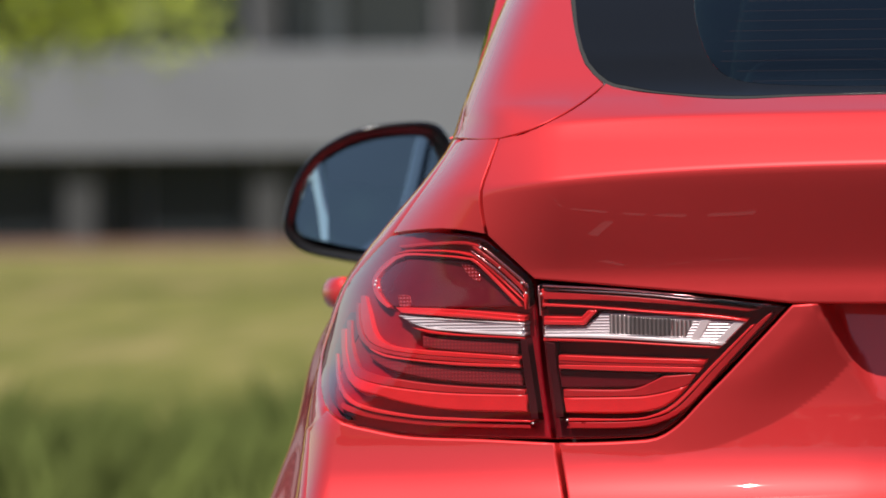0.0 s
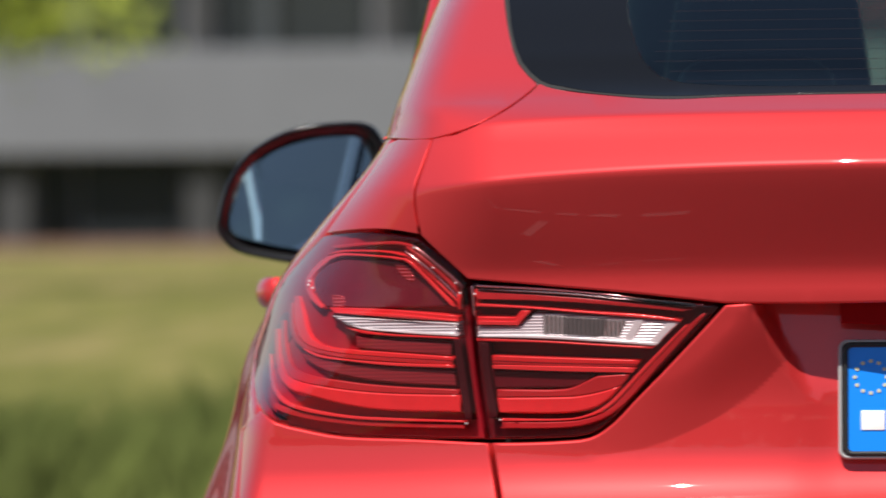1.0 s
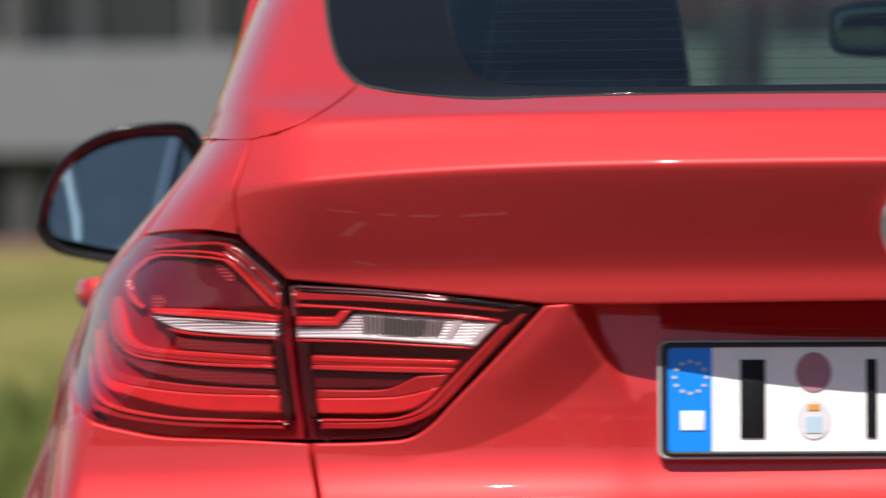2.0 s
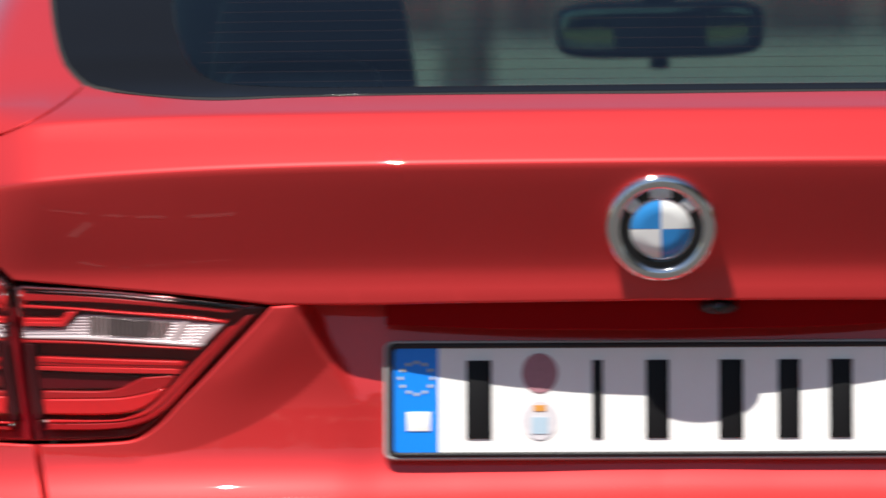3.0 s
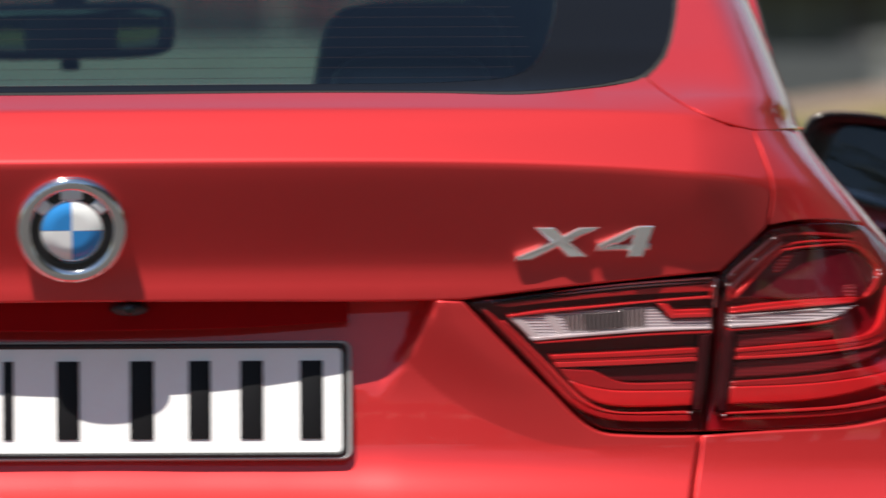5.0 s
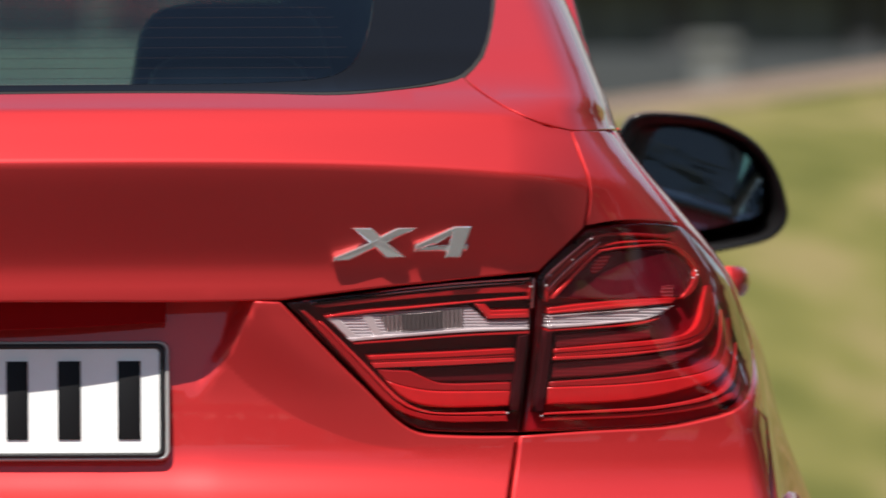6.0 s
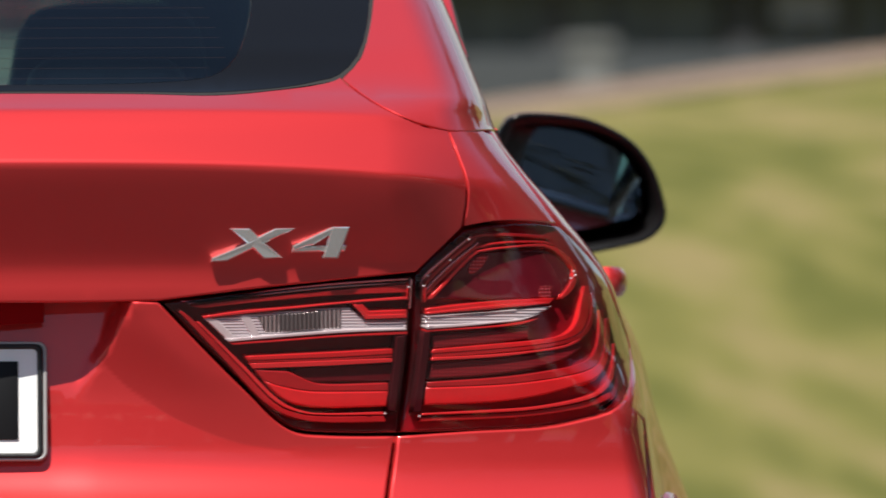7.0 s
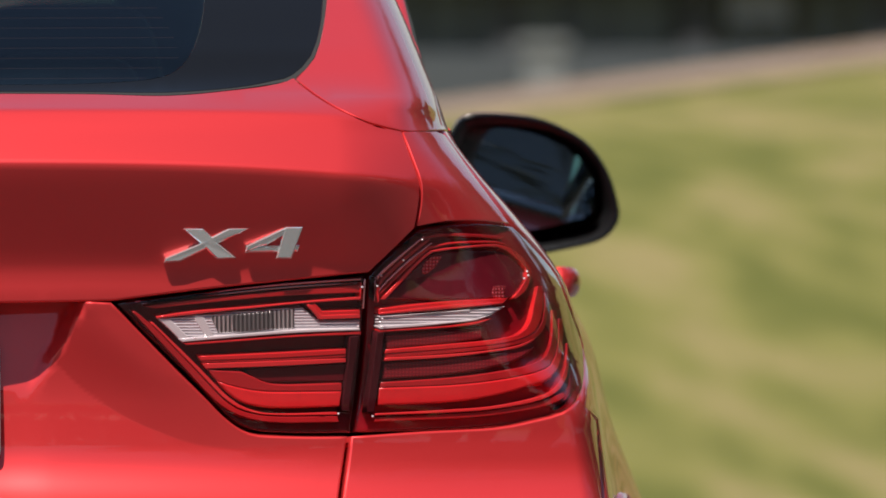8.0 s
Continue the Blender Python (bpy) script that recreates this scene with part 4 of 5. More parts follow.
def slab(name, x0, x1, z0, z1, y0, y1, material, parent, bevel=0.0, label=""):
    bm = bmesh.new()
    box(bm, x0, x1, y0, y1, z0, z1, bevel)
    return part(name, bm, material, parent, label, smooth=bool(bevel))


def ring_frame(name, w, h, t, y0, y1, material, parent, r=0.008):
    """A rounded rectangular frame standing in the x-z plane."""
    bm = bmesh.new()

    def loop(w2, h2, rad, y):
        pts = []
        for cx, cz, a0 in ((w2 - rad, h2 - rad, 0), (-w2 + rad, h2 - rad, 90), (-w2 + rad, -h2 + rad, 180), (w2 - rad, -h2 + rad, 270)):
            for k in range(7):
                a = radians(a0 + 15 * k)
                pts.append((cx + rad * math.cos(a), y, cz + rad * math.sin(a)))
        return pts
    rows = [loop(w, h, r, y1), loop(w, h, r, y0 + 0.0015), loop(w - 0.001, h - 0.001, r, y0), loop(w - t + 0.001, h - t + 0.001, r * 0.6, y0),
            loop(w - t, h - t, r * 0.6, y0 + 0.0015), loop(w - t, h - t, r * 0.6, y1)]
    loft(bm, rows, True)
    bmesh.ops.recalc_face_normals(bm, faces=bm.faces)
    return part(name, bm, material, parent)


ring_frame("plate_holder", 0.2655, 0.0555, 0.0050, -0.003, 0.014, BLACK, plate)
ring_frame("holder_edge", 0.2700, 0.0580, 0.0036, -0.0015, 0.012, HOLDER, plate, 0.009)
slab("back_plate", -0.264, 0.264, -0.053, 0.053, 0.003, 0.012, BLACK, plate)
slab("plate_face", -0.2175, 0.262, -0.0515, 0.0505, -0.0005, 0.003, PLATE_WHITE, plate)
slab("country_band", -0.2605, -0.2175, -0.0515, 0.0505, -0.0006, 0.003, PLATE_BLUE, plate)
slab("band_mark", -0.248, -0.225, -0.0300, -0.0110, -0.0016, 0.0, PLATE_WHITE, plate, 0.0004)
for i in range(12):
    a = radians(30 * i)
    bm = bmesh.new()
    bmesh.ops.create_cone(bm, cap_ends=True, segments=10, radius1=0.0020, radius2=0.0018, depth=0.001, matrix=pose(-0.2385 + 0.0155 * math.cos(a), -0.0010, 0.0215 + 0.0155 * math.sin(a), 90, 0, 0))
    part("band_star", bm, STAR, plate, smooth=False)
# the characters, as plain bars
for x0, x1 in ((-0.198, -0.158), (-0.076, -0.050), (-0.024, 0.014), (0.047, 0.086), (0.104, 0.141), (0.154, 0.192), (0.212, 0.250)):
    slab("character_bar", x0 + 0.008, x1 - 0.008, -0.0375, 0.0385, -0.0022, 0.001, INK, plate, 0.0005)
for z, m in ((0.026, SEAL_PINK), (-0.020, SEAL_PALE)):
    bm = bmesh.new()
    bmesh.ops.create_cone(bm, cap_ends=True, segments=28, radius1=0.0175, radius2=0.0170, depth=0.001, matrix=pose(-0.119, -0.0010, z, 90, 0, 0) @ Matrix.Diagonal((1, 1.12, 1, 1)))
    part("seal", bm, m, plate, smooth=False)
slab("seal_mark", -0.125, -0.113, -0.011, -0.005, -0.0022, 0.0, SEAL_GOLD, plate)
slab("seal_mark", -0.127, -0.111, -0.033, -0.017, -0.0022, 0.0, SEAL_BLUE, plate)

# painted strip under the lip that holds the handle, with shade in its colour
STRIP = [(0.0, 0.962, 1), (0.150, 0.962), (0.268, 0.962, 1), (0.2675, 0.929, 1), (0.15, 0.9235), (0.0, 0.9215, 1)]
panel("handle_strip", both(STRIP), RED_SHADED, tailgate, off=0.026, rim=0.03, round_edge=0.002)
# tailgate handle with the rear camera, tucked under the lip
handle = empty("tailgate_handle", tailgate)
bm = bmesh.new()
bmesh.ops.create_uvsphere(bm, u_segments=20, v_segments=12, radius=1, matrix=Matrix.Translation((0.055, 0.069, 0.9440)) @ Matrix.Diagonal((0.019, 0.018, 0.0075, 1)))
part("grip", bm, BLACK, handle)
bm = bmesh.new()
bmesh.ops.create_cone(bm, cap_ends=True, segments=20, radius1=0.006, radius2=0.005, depth=0.006, matrix=pose(0.055, 0.051, 0.9430, 90, 0, 0))
part("camera_lens", bm, BLACK_GLOSS, handle)

# round badge: chrome ring, black field, quartered disc
BADGE = pose(0, 0.0140, 1.0205, 90 + 17, 0, 0)
badge = empty("round_badge", tailgate)
badge.matrix_basis = BADGE


def lathe(name, prof, material, parent, seg=72, a0=0.0, a1=360.0):
    """Turns (radius, height) round the z axis."""
    bm = bmesh.new()
    n = seg if a1 - a0 == 360 else max(4, int(seg * (a1 - a0) / 360)) + 1
    step = (a1 - a0) / (n if a1 - a0 == 360 else n - 1)
    cols = [[(r * math.cos(radians(a0 + i * step)), r * math.sin(radians(a0 + i * step)), h) for i in range(n)] for r, h in prof]
    loft(bm, cols, a1 - a0 == 360)
    bmesh.ops.remove_doubles(bm, verts=bm.verts, dist=1e-6)
    bmesh.ops.recalc_face_normals(bm, faces=bm.faces)
    if sum(f.normal.z for f in bm.faces if abs(f.normal.z) > 0.3) < 0:
        bmesh.ops.reverse_faces(bm, faces=bm.faces)
    return part(name, bm, material, parent)


ring_prof = [(0.0505, -0.030), (0.0525, -0.002), (0.0530, 0.0030)] + [(0.0460 + 0.0068 * math.cos(radians(a)), 0.0030 + 0.0058 * math.sin(radians(a))) for a in range(0, 181, 15)] + [(0.0390, 0.001)]
lathe("chrome_ring", ring_prof, BADGE_RING, badge)
lathe("black_field", [(0.0395, 0.003), (0.0305, 0.0045), (0.0300, 0.002)], BLACK_GLOSS, badge)
for i, m in enumerate((ENAMEL_WHITE, ENAMEL_BLUE, ENAMEL_WHITE, ENAMEL_BLUE)):
    lathe("quarter_field", [(0.0296, 0.003), (0.0290, 0.0052), (0.0150, 0.0056), (0.0, 0.0057)], m, badge, 72, 90 * i + 0.6, 90 * i + 89.4)
lathe("disc_edge", [(0.0306, 0.003), (0.0306, 0.0055), (0.0297, 0.0055), (0.0297, 0.003)], CHROME, badge)
for a, w in ((90, 0.0105), (139, 0.0070), (41, 0.0070)):
    bm = bmesh.new()
    box(bm, -w, w, -0.0045, 0.0045, 0.0028, 0.0056, 0.0012)
    mark = part("silver_mark", bm, BADGE_MARK, badge)
    mark.matrix_basis = pose(0.0352 * math.cos(radians(a)), 0.0352 * math.sin(radians(a)), 0, 0, 0, a - 90)

# slanted chrome shapes at the tailgate's right end
script = empty("chrome_emblem", tailgate, "slanted polished chrome emblem")


def shrink(line, d):
    """The closed line with every side moved inwards by d."""
    n = len(line)
    area = sum(line[i][0] * line[(i + 1) % n][1] - line[(i + 1) % n][0] * line[i][1] for i in range(n))
    k = 1 if area > 0 else -1
    out = []
    for i in range(n):
        p, q, r = (Vector(line[j % n][:2]) for j in (i - 1, i, i + 1))
        a, b = (q - p).normalized(), (r - q).normalized()
        m = (Vector((-a.y, a.x)) + Vector((-b.y, b.x))) * k
        out.append(q + m * (d / max(0.35, m.length_squared / 2)))
    return out


def chrome_bar(line, thick=0.006, slope=0.0016, lean=0.24):
    """A raised polished bar with chamfers that lies on the tailgate, its face leaning up a little."""
    bm = bmesh.new()
    middle = sum(p[1] for p in line) / len(line)
    rows = [[(q.x, F(p[0], p[1]) - (off if off < 0 else off + k * lean * (middle - p[1])), q.y) for p, q in zip(line, shrink(line, d))]
            for off, d, k in ((-0.002, 0, 0), (thick * 0.6, 0.0002, 0.8), (thick, slope, 1))]
    m = loft(bm, rows, True)
    bm.faces.new(m[-1])
    bmesh.ops.recalc_face_normals(bm, faces=bm.faces)
    return part("chrome_bar", bm, EMBLEM, script, smooth=False)


chrome_bar([(0.447, 1.019), (0.467, 1.019), (0.483, 1.004), (0.500, 0.990), (0.481, 0.989), (0.464, 1.005)], 0.0045)
chrome_bar([(0.492, 1.019), (0.513, 1.019), (0.479, 1.003), (0.445, 0.987), (0.429, 0.986), (0.430, 0.991), (0.460, 1.003)], 0.0050)
chrome_bar([(0.547, 1.020), (0.565, 1.020), (0.554, 0.989), (0.538, 0.989)], 0.0050)
chrome_bar([(0.546, 1.019), (0.557, 1.019), (0.529, 1.002), (0.523, 1.001), (0.508, 0.995), (0.509, 1.002)], 0.0047)
chrome_bar([(0.508, 0.995), (0.510, 1.001), (0.562, 1.003), (0.560, 0.996)], 0.0043)


# ---------------------------------------------------------------- sides, roof, bonnet
def side_x(y, z):
    flare = 0.100 * min(1.0, max(0.0, (0.975 - z) / 0.27)) * ease(0.62, 1.40, y) + 0.038 * ease(0.8, 1.6, y) * ease(0.80, 0.95, z) * (1 - ease(0.97, 1.11, z))
    nose = 0.34 * ease(3.5, 4.72, y) ** 2
    cabin = 0.036 * ease(0.80, 1.50, y) * ease(1.06, 1.12, z) * (1 - ease(1.3, 1.5, z))
    waist = -0.018 * ease(1.0, 1.6, y) * (1 - ease(2.9, 3.5, y)) * ease(0.45, 0.6, z) * (1 - ease(0.72, 0.85, z))
    return (half_width(z) + flare + cabin + waist) * (1 - nose)


roof_line = curve([(0.97, 1.428), (1.3, 1.508), (1.6, 1.556), (2.0, 1.598), (2.4, 1.615), (2.7, 1.605), (2.95, 1.56)])
bonnet_line = curve([(3.2, 1.115), (3.6, 1.095), (4.2, 1.02), (4.5, 0.93), (4.64, 0.80)])
ARCHES = ((0.93, 0.37), (3.74, 0.37))


def outward(bm, s):
    bm.normal_update()
    if sum(f.normal.x * f.calc_area() for f in bm.faces) * s < 0:
        bmesh.ops.reverse_faces(bm, faces=bm.faces)


def side_skin(name, y0, y1, z0, z1, material, s, parent, ny=30, nz=26, start=None, cut=False, lift=0.0, label="", end=None):
    """A piece of the car's side between two heights; start: where it begins by height."""
    bm = bmesh.new()
    rows = []
    for j in range(ny + 1):
        row = []
        for i in range(nz + 1):
            z = z0 + (z1 - z0) * i / nz
            a = start(z) if start else y0
            y = a + ((end(z) if end else y1) - a) * j / ny
            top = bonnet_line(y) - 0.01 if y > 3.25 else 9
            z = min(z, top)
            row.append((s * (side_x(y, z) + lift), y, z))
        rows.append(row)
    loft(bm, rows)
    if cut:
        gone = []
        for f in bm.faces:
            c = f.calc_center_median()
            if any((c.y - a) ** 2 + (c.z - 0.36) ** 2 < r * r for a, r in ARCHES):
                gone.append(f)
        bmesh.ops.delete(bm, geom=gone, context="FACES")
    bmesh.ops.remove_doubles(bm, verts=bm.verts, dist=1e-5)
    outward(bm, s)
    ob = part(name, bm, material, parent, label)
    solid(ob, 0.012, -1.0)
    return ob


def skin_start(z):
    return flank_line(z) + 0.69


corner_edge = curve([(0.3, 0.045), (0.60, 0.042), (0.696, 0.033), (0.751, 0.0258), (0.807, 0.0192), (0.83, 0.0168), (0.844, 0.0429), (0.861, 0.0258), (0.883, 0.014),
                     (0.906, 0.0066), (0.937, 0.0129), (0.974, 0.0154), (1.001, 0.0205), (1.023, 0.029), (1.059, 0.0243), (1.087, 0.021), (1.113, 0.0218),
                     (1.142, 0.0182), (1.17, 0.008), (1.2, 0.002), (1.5, 0.001)])


def wrap_skin(name, z0, z1, s, to):
    """The body's skin round the rear corner, from the edge of the tail's panels to the side."""
    bm = bmesh.new()
    rows = []
    for i in range(61):
        z = z0 + (z1 - z0) * i / 60
        w, r = half_width(z), corner_reach(z)
        t0 = max(0.0, 1 - corner_edge(z) / r)
        p0 = math.asin(t0 ** 1.2)
        row = []
        x0 = w - r * (1 - math.sin(p0) ** (1 / 1.2)) - 0.012
        row.append((s * x0, F(x0, z) + 0.030, z))
        for k in range(13):
            p = p0 + (math.pi / 2 - p0) * k / 12
            x = w - r * (1 - math.sin(p) ** (1 / 1.2))
            row.append((s * x, F(x, z) + 0.002, z))
        row.append((s * w, flank_line(z) + to, z))
        rows.append(row)
    loft(bm, rows)
    bmesh.ops.remove_doubles(bm, verts=bm.verts, dist=1e-5)
    outward(bm, s)
    solid(part(name, bm, RED, car), 0.008, -1.0)


for s in (-1, 1):
    wrap_skin("rear_corner", 0.40, 1.1165, s, 0.735)
    wrap_skin("pillar_side", 1.1165, 1.43, s, 0.75)
    for ay, ar in ARCHES:
        bm = bmesh.new()
        rows = []
        for k in range(41):
            a = radians(-8 + 196 * k / 40)
            ring = []
            for rr, out in ((ar + 0.022, -0.004), (ar + 0.020, 0.004), (ar + 0.004, 0.005), (ar - 0.006, 0.0), (ar - 0.008, -0.03)):
                y, z = ay + rr * math.cos(a), 0.36 + rr * math.sin(a)
                ring.append((s * (side_x(max(0.75, y), max(0.28, z)) + out), y, z))
            rows.append(ring)
        loft(bm, rows)
        bmesh.ops.recalc_face_normals(bm, faces=bm.faces)
        part("wheel_arch_lip", bm, RED, car)
    side_skin("quarter_panel", 0, 1.55, 0.27, 1.113, RED, s, car, 30, 60, skin_start, True)
    side_skin("door", 1.556, 2.36, 0.33, 1.113, RED, s, car)
    side_skin("door", 2.366, 3.30, 0.33, 1.113, RED, s, car)
    side_skin("front_wing", 3.306, 4.64, 0.27, 1.113, RED, s, car, 60, 60, None, True)
    side_skin("sill", 1.30, 3.36, 0.22, 0.328, BLACK, s, car, 10, 6)
    # side windows, with a dark pillar between them and a bright line below
    glass_start = lambda z: flank_line(z) + 1.02 - 0.265 * ease(1.128, 1.19, z)
    side_skin("quarter_pillar", 0, 0, 1.113, 1.47, RED, s, car, 16, 20, lambda z: flank_line(z) + 0.742, end=glass_start)
    g = side_skin("side_window", 0, 2.30, 1.128, 1.47, GLASS_SIDE, s, car, 20, 14, glass_start)
    g.visible_shadow = False
    g.modifiers.clear()
    bm = bmesh.new()
    rows = []
    for j in range(17):
        t = j / 16
        rows.append([(s * side_x(2.36 + (3.42 - 0.72 * k - 2.36) * t, 1.128 + 0.36 * k), 2.36 + (3.42 - 0.72 * k - 2.36) * t, 1.128 + 0.36 * k) for k in [i / 12 for i in range(13)]])
    loft(bm, rows)
    outward(bm, s)
    g = part("side_window", bm, GLASS_SIDE, car)
    g.visible_shadow = False
    side_skin("pillar_trim", 2.295, 2.366, 1.128, 1.48, BLACK_GLOSS, s, car, 4, 12, None, False, 0.002)
    side_skin("window_trim", 0, 3.40, 1.113, 1.128, BLACK_GLOSS, s, car, 30, 3, lambda z: flank_line(z) + 1.02, False, 0.003)
    # roof rail and windscreen pillar
    bm = bmesh.new()
    rows = []
    for k in range(25):
        t = k / 24
        y = 2.25 + (2.72 - 2.25) * t
        z = min(1.49, roof_line(y) - 0.045)
        x = side_x(y, z)
        rows.append([(s * (x + 0.004), y, z - 0.03), (s * (x + 0.006), y, z), (s * (x - 0.02), y, z + 0.025), (s * (x - 0.05), y, z + 0.03), (s * (x - 0.05), y, z - 0.02)])
    for k in range(1, 13):
        t = k / 12
        y = 2.72 + (3.46 - 2.72) * t
        z = 1.49 + (1.125 - 1.49) * t
        x = side_x(y, z)
        rows.append([(s * (x + 0.004), y, z - 0.03), (s * (x + 0.006), y, z), (s * (x - 0.02), y + 0.01, z + 0.02), (s * (x - 0.05), y + 0.015, z + 0.025), (s * (x - 0.05), y, z - 0.02)])
    loft(bm, rows, True)
    bmesh.ops.recalc_face_normals(bm, faces=bm.faces)
    part("roof_pillar", bm, BLACK_GLOSS, car)
    # door handle
    hy, hz = 1.72, 0.972
    bm = bmesh.new()
    rows = []
    for k in range(13):
        t = k / 12
        y = hy + 0.20 * t
        out = 0.040 * math.sin(math.pi * min(1, max(0, 0.04 + 0.92 * t))) ** 0.35
        x = side_x(y, hz)
        rows.append([(s * (x + out + 0.011 * math.cos(a) * (0.7 + 0.3 * math.cos(a))), y, hz + 0.017 * math.sin(a)) for a in [i * math.pi / 6 for i in range(12)]])
    m = loft(bm, rows, True)
    bm.faces.new(m[0])
    bm.faces.new(m[-1])
    bmesh.ops.recalc_face_normals(bm, faces=bm.faces)
    part("door_handle", bm, RED, car)

bm = bmesh.new()
rows = []
for k in range(41):
    v = k / 40
    row = []
    for c in [i / 14 for i in range(-14, 15)]:
        x = c * (0.615 - 0.03 * ease(0, 0.4, v))
        y = (F(x, 1.428) + 0.006) * (1 - v) + (2.90 + 0.06 * (1 - c * c)) * v
        mid = (F(0, 1.428)) * (1 - v) + 2.93 * v
        zt = roof_line(mid)
        ze = min(1.505, zt - 0.045 * ease(0, 0.25, v))
        row.append((x, y, ze + (zt - ze) * (1 - abs(c) ** 2.6)))
    for drop in (0.022, 0.05):
        z = ze - drop * ease(0, 0.3, v)
        for end, sign in ((0, -1), (-1, 1)):
            y = row[end][1]
            p = (row[end][0] + (sign * (side_x(y, z) + 0.003) - row[end][0]) * (0.6 if drop < 0.03 else 1.0), y, z)
            row.insert(0, p) if sign < 0 else row.append(p)
    rows.append(row)
loft(bm, rows)
bm.normal_update()
if sum(f.normal.z for f in bm.faces) < 0:
    bmesh.ops.reverse_faces(bm, faces=bm.faces)
roof = part("roof", bm, [RED, TRIM], car)
solid(roof, 0.04, -1.0).modifiers[0].material_offset = 1

bm = bmesh.new()
rows = []
for k in range(17):
    t = k / 16
    y, z = 2.90 + (3.58 - 2.90) * t, 1.555 + (1.105 - 1.555) * t - 0.02 * math.sin(math.pi * t) * -1
    w = 0.56 + (0.70 - 0.56) * t
    rows.append([(w * c, y + 0.10 * (1 - c * c), z - 0.012 * c * c) for c in [i / 12 for i in range(-12, 13)]])
loft(bm, rows)
screen = part("windscreen", bm, SCREEN, car)
screen.visible_shadow = False

bm = bmesh.new()
rows = []
for k in range(25):
    y = 3.42 + (4.64 - 3.42) * k / 24
    zt = bonnet_line(y)
    w = side_x(y, zt - 0.02)
    rows.append([(w * c, y + 0.12 * (1 - c * c) * ease(3.9, 4.64, y), zt - 0.012 + 0.03 * (1 - c * c)) for c in [i / 10 for i in range(-10, 11)]])
loft(bm, rows)
bm.normal_update()
if sum(f.normal.z for f in bm.faces) < 0:
    bmesh.ops.reverse_faces(bm, faces=bm.faces)
solid(part("bonnet", bm, RED, car), 0.02, -1.0)
bm = bmesh.new()
rows = []
for k in range(12):
    z = 0.25 + (0.80 - 0.25) * k / 11
    w = side_x(4.64, z)
    rows.append([(w * c, 4.64 - 0.06 * (1 - math.sin(math.pi * (k + 2) / 15)) + 0.15 * (1 - c * c), z) for c in [i / 10 for i in range(-10, 11)]])
loft(bm, rows)
bm.normal_update()
if sum(f.normal.y for f in bm.faces) < 0:
    bmesh.ops.reverse_faces(bm, faces=bm.faces)
solid(part("front_bumper", bm, RED, car), 0.03, -1.0)


# door mirrors: black shell, painted foot, silvered glass
MSHELL = [(0.859, 1.162), (0.878, 1.175), (0.918, 1.175), (0.958, 1.169), (0.990, 1.156), (1.017, 1.137), (1.037, 1.108), (1.048, 1.075), (1.051, 1.054), (1.044, 1.038), (1.027, 1.025), (0.991, 1.016), (0.951, 1.010), (0.899, 1.011), (0.859, 1.021), (0.845, 1.054), (0.845, 1.120)]
MGLASS = [(0.871, 1.145), (0.884, 1.158), (0.918, 1.159), (0.951, 1.154), (0.982, 1.143), (1.007, 1.126), (1.023, 1.103), (1.033, 1.076), (1.036, 1.058), (1.029, 1.045), (1.004, 1.037), (0.958, 1.028), (0.899, 1.027), (0.867, 1.041), (0.862, 1.087), (0.863, 1.126)]


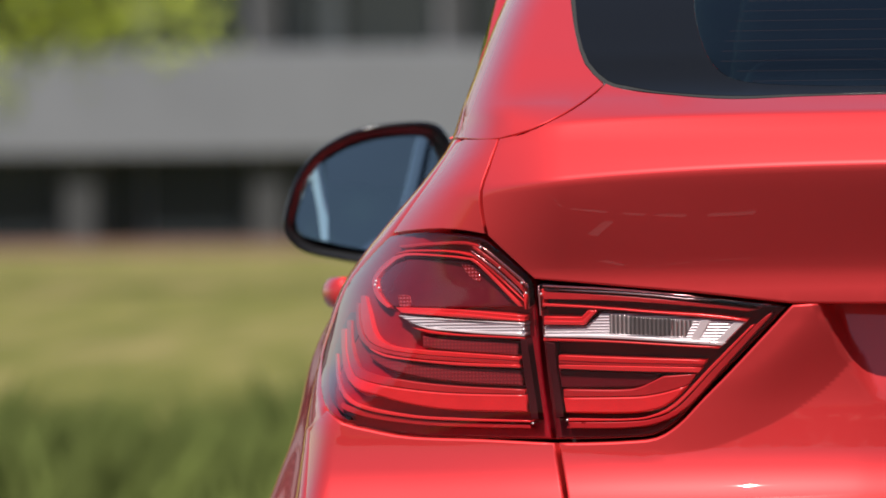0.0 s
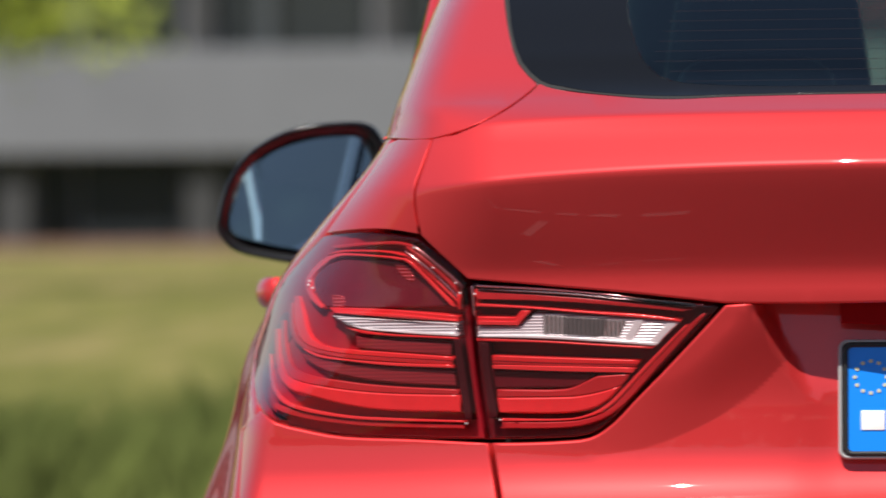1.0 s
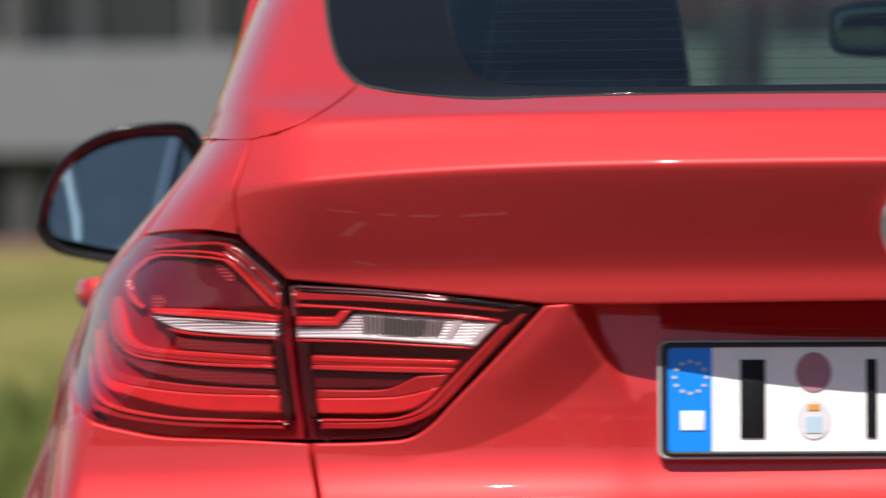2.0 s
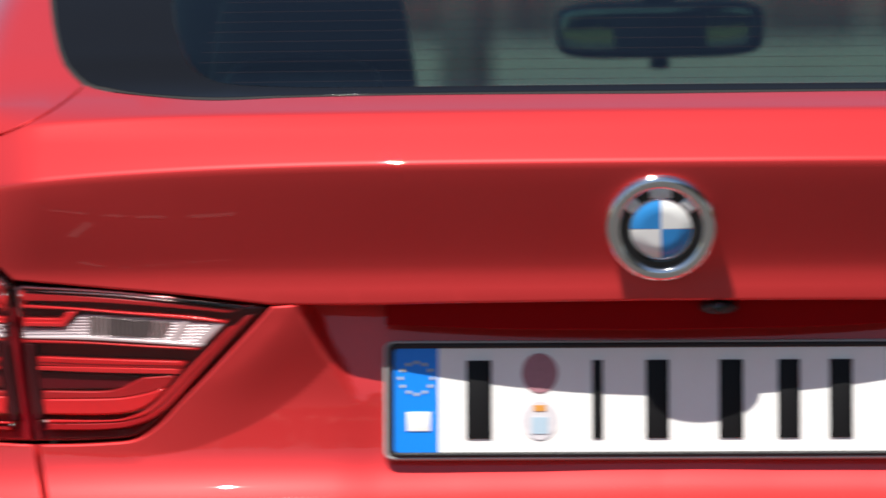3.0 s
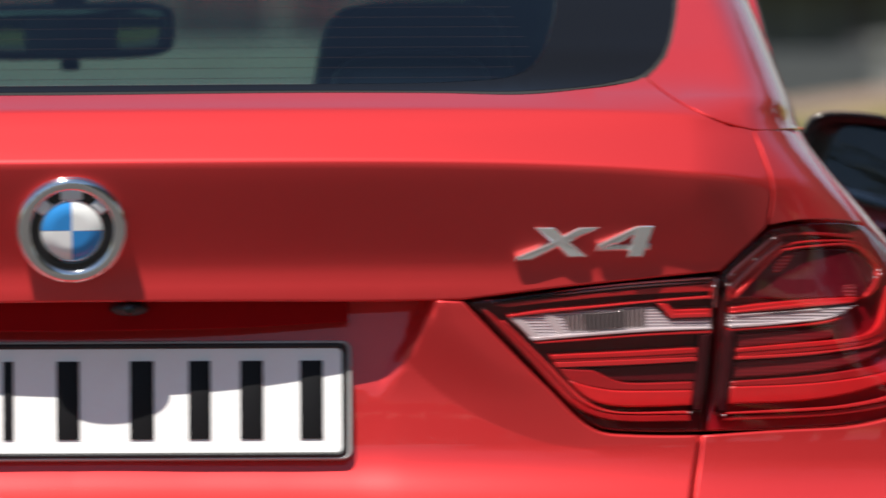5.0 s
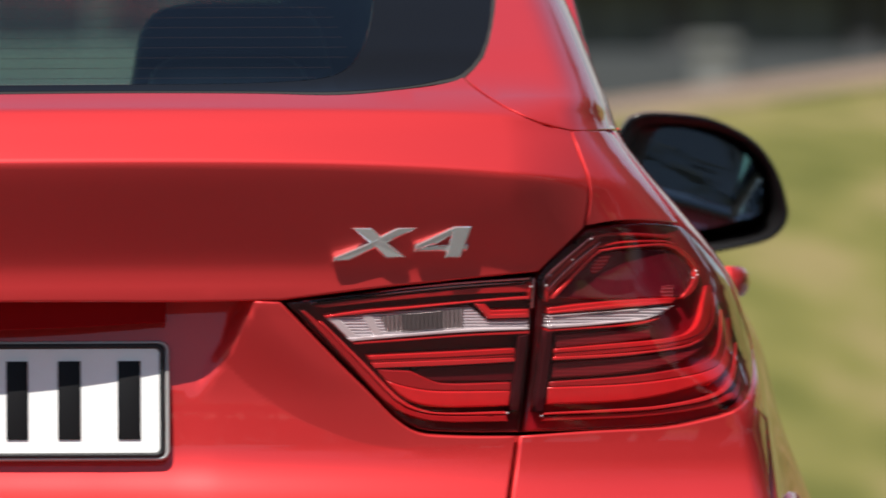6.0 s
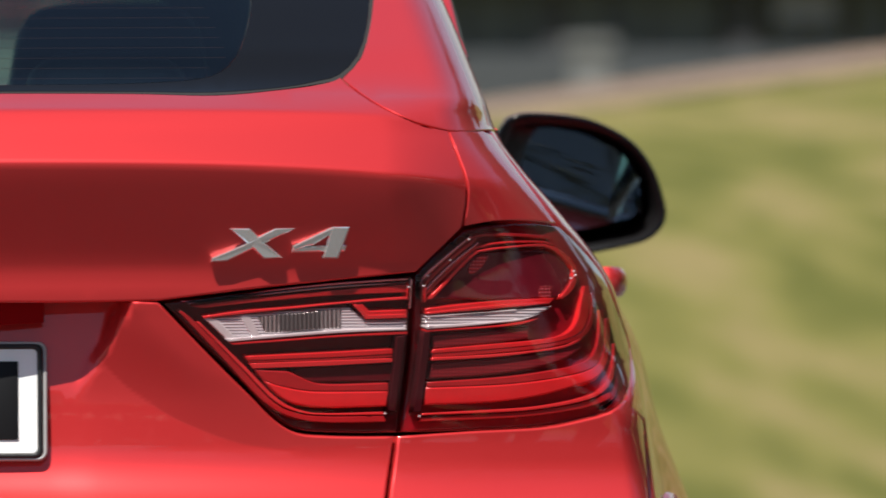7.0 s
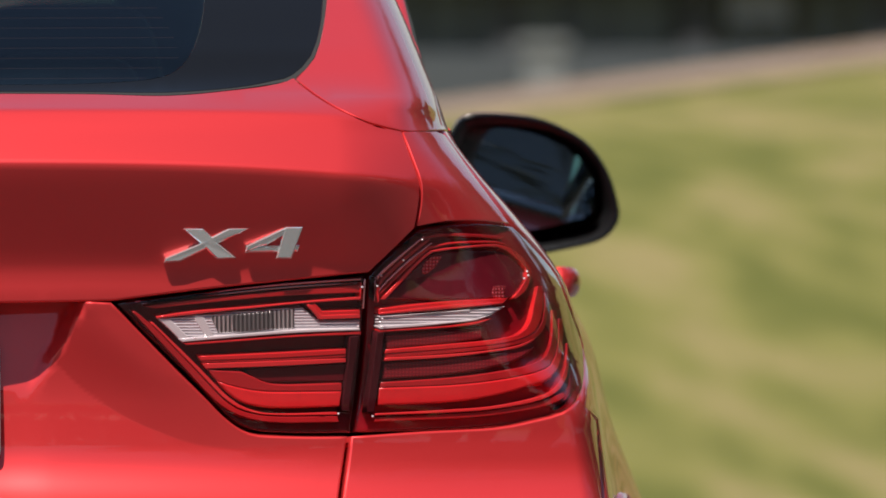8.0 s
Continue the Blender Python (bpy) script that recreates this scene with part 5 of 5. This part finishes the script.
def door_mirror(s):
    top = empty("door_mirror", car, "black door mirror with a silvered glass")
    a = flow(MSHELL, 0.006)
    n = len(a)
    c = (sum(p[0] for p in a) / n, sum(p[1] for p in a) / n)
    bm = bmesh.new()
    rows = []
    for grow, y in ((0.955, 2.769), (0.975, 2.768), (1.0, 2.775), (1.0, 2.80), (0.985, 2.84), (0.93, 2.885), (0.82, 2.92), (0.6, 2.95), (0.3, 2.965), (0.02, 2.97)):
        rows.append([(s * (c[0] + (p[0] - c[0]) * grow), y, c[1] + (p[1] - c[1]) * grow) for p in a])
    loft(bm, rows, True)
    bmesh.ops.recalc_face_normals(bm, faces=bm.faces)
    part("mirror_housing", bm, SHELL_BLACK, top)
    bm = bmesh.new()
    loft(bm, [[(s * (c[0] + (p[0] - c[0]) * grow), y, c[1] + (p[1] - c[1]) * grow) for p in a] for grow, y in ((0.80, 2.87), (0.86, 2.80), (0.93, 2.772), (0.956, 2.7685))], True)
    bmesh.ops.recalc_face_normals(bm, faces=bm.faces)
    part("mirror_bezel", bm, INK, top)
    # the kerb-side housing hides more of its glass, being turned further in
    k = 0.91 if s > 0 else 1.0
    g = flow([(0.871 + (x - 0.871) * k, 1.156 + (z - 1.156) * k) for x, z in MGLASS], 0.008)
    gc = (sum(p[0] for p in g) / len(g), sum(p[1] for p in g) / len(g))
    bm = bmesh.new()
    turn_side, turn_up = MIRROR_TURN[s]
    rows = []
    for k in (1.0, 0.75, 0.5, 0.25):
        rows.append([(s * (gc[0] + (p[0] - gc[0]) * k), 2.805 + turn_side * (p[0] - gc[0]) * k + turn_up * (p[1] - gc[1]) * k, gc[1] + (p[1] - gc[1]) * k) for p in g])
    m = loft(bm, rows, True)
    bm.faces.new(m[-1])
    bmesh.ops.recalc_face_normals(bm, faces=bm.faces)
    part("mirror_glass", bm, MIRROR, top)
    edge = sorted(g, key=lambda p: -p[0])
    far = edge[0][0]
    bm = bmesh.new()
    rows = []
    for k in range(9):
        x = far - 0.001 - 0.036 * k / 8
        zs = sorted(p[1] for p in g if abs(p[0] - x) < 0.009)
        z0, z1 = zs[0] + 0.003, zs[-1] - 0.003
        rows.append([(s * x, 2.8042 + turn_side * (x - gc[0]) + turn_up * (zc - gc[1]) + (3.5 if s < 0 else 0.6) * (x - far + 0.037) ** 2 - 0.05 * (zc - gc[1]) * (x - far + 0.037) / 0.036, zc)
                     for zc in (z0 + (z1 - z0) * j / 8 for j in range(9))])
    loft(bm, rows)
    bmesh.ops.recalc_face_normals(bm, faces=bm.faces)
    part("curved_mirror_edge", bm, MIRROR, top)
    bm = bmesh.new()
    box(bm, s * 0.80, s * (c[0] - 0.05), 2.83, 2.93, 0.985, 1.025, 0.012)
    part("mirror_foot", bm, SHELL_BLACK, top)
    return top


MIRROR_TURN = {-1: (-0.17, 0.07), 1: (-0.31, 0.08)}
for s in (-1, 1):
    door_mirror(s)

# ---------------------------------------------------------------- cabin, seen through the rear window
slab("cabin_floor", -0.76, 0.76, 0.30, 0.36, 0.45, 3.5, TRIM, car, 0.01)
slab("parcel_shelf", -0.60, 0.60, 1.00, 1.02, 0.50, 1.25, TRIM, car, 0.006)
for s in (-1, 1):
    slab("pillar_lining", *sorted((s * 0.452, s * 0.56)), 0.95, 1.33, 2.50, 2.60, TRIM, car, 0.03)
slab("dashboard", -0.70, 0.70, 0.55, 1.045, 3.05, 3.62, BLACK, car, 0.05)
slab("boot_lining", -0.66, 0.66, 0.36, 0.66, 0.30, 1.20, TRIM, car, 0.02)


def pillow(bm, cx, cy, cz, w, d, h, power=3.2):
    """A soft block with rounded sides."""
    r = bmesh.ops.create_uvsphere(bm, u_segments=32, v_segments=20, radius=1)
    for v in r["verts"]:
        p = v.co
        q = [math.copysign(abs(k) ** (2 / power), k) for k in p]
        v.co = (cx + w * q[0], cy + d * q[1], cz + h * q[2])


def front_seat(x, wide, top):
    seat = empty("front_seat", car, "dark blue-grey leather seat")
    seat.location = (x, 2.25, 0)
    bm = bmesh.new()
    pillow(bm, 0, 0.0, 0.80, 0.25, 0.08, 0.34)
    part("backrest", bm, FABRIC, seat)
    bm = bmesh.new()
    pillow(bm, 0, 0.30, 0.50, 0.26, 0.26, 0.10)
    part("seat_cushion", bm, FABRIC, seat)
    bm = bmesh.new()
    pillow(bm, 0, 0.03, top - 0.09, wide, 0.055, 0.09, 5)
    for v in bm.verts:
        v.co.x *= 1 + 1.7 * (top - v.co.z)
    part("headrest", bm, FABRIC, seat)
    for k in (-0.05, 0.05):
        bm = bmesh.new()
        bmesh.ops.create_cone(bm, cap_ends=True, segments=10, radius1=0.006, radius2=0.006, depth=0.14, matrix=Matrix.Translation((k, 0.02, 1.08)))
        part("headrest_post", bm, CHROME, seat)


front_seat(-0.392, 0.096, 1.345)
front_seat(0.388, 0.099, 1.294)
for x in (-0.41, 0.39):
    seat = empty("rear_seat", car, "dark blue-grey leather rear seat")
    bm = bmesh.new()
    pillow(bm, x, 1.42, 0.78, 0.30, 0.09, 0.36)
    part("backrest", bm, FABRIC, seat)
    bm = bmesh.new()
    pillow(bm, 0.93 * x, 1.40, 1.168, 0.086, 0.05, 0.052)
    # sun through the rear window is painted into this headrest's leather
    part("headrest", bm, SEAT_SUNLIT, seat)

# inside mirror on its stalk
inside_mirror = empty("inside_mirror", car, "black inside mirror")
bm = bmesh.new()
pillow(bm, 0.0, 3.02, 1.283, 0.124, 0.018, 0.034, 5)
for v in bm.verts:
    v.co.y -= 0.45 * v.co.x
part("mirror_shell", bm, BLACK, inside_mirror)
bm = bmesh.new()
pillow(bm, 0.0, 3.004, 1.283, 0.116, 0.004, 0.028, 6)
for v in bm.verts:
    v.co.y += -0.45 * v.co.x - 0.02 * (v.co.z - 1.283)
part("mirror_glass", bm, MIRROR_DIM, inside_mirror)
bm = bmesh.new()
box(bm, -0.012, 0.012, 3.0, 3.03, 1.236, 1.25, 0.004)
part("mirror_switch", bm, BLACK, inside_mirror)
bm = bmesh.new()
box(bm, -0.02, 0.02, 3.01, 3.06, 1.31, 1.47, 0.008)
part("mirror_stalk", bm, BLACK, inside_mirror)

# wheels
def wheel(x, y, s):
    w = empty("wheel", car, "alloy wheel with a black tyre")
    w.location = (x, y, 0.36)
    prof = [(0.24, -0.11), (0.30, -0.125), (0.345, -0.11), (0.36, -0.08), (0.36, 0.08), (0.345, 0.11), (0.30, 0.125), (0.24, 0.11)]
    o = lathe("tyre", prof, RUBBER, w, 48)
    o.matrix_basis = pose(0, 0, 0, 0, 90, 0)
    rim = lathe("rim", [(0.245, -0.10), (0.235, 0.0), (0.245, 0.10), (0.22, 0.10), (0.21, 0.06)], SILVER, w, 48)
    rim.matrix_basis = pose(0, 0, 0, 0, 90 * s, 0)
    for i in range(5):
        a = radians(72 * i)
        bm = bmesh.new()
        box(bm, 0.03, 0.215, -0.022, 0.022, 0.055, 0.085, 0.008)
        o = part("spoke", bm, SILVER, rim)
        o.matrix_basis = pose(0, 0, 0, 0, 0, 72 * i)
    hub = lathe("hub", [(0.06, 0.04), (0.055, 0.09), (0.0, 0.095)], SILVER, rim, 24)


for x in (-0.80, 0.80):
    for y, _ in ARCHES:
        wheel(x, y, 1 if x > 0 else -1)
slab("underbody", -0.72, 0.72, 0.20, 0.30, 0.40, 4.4, BLACK, car, 0.02)
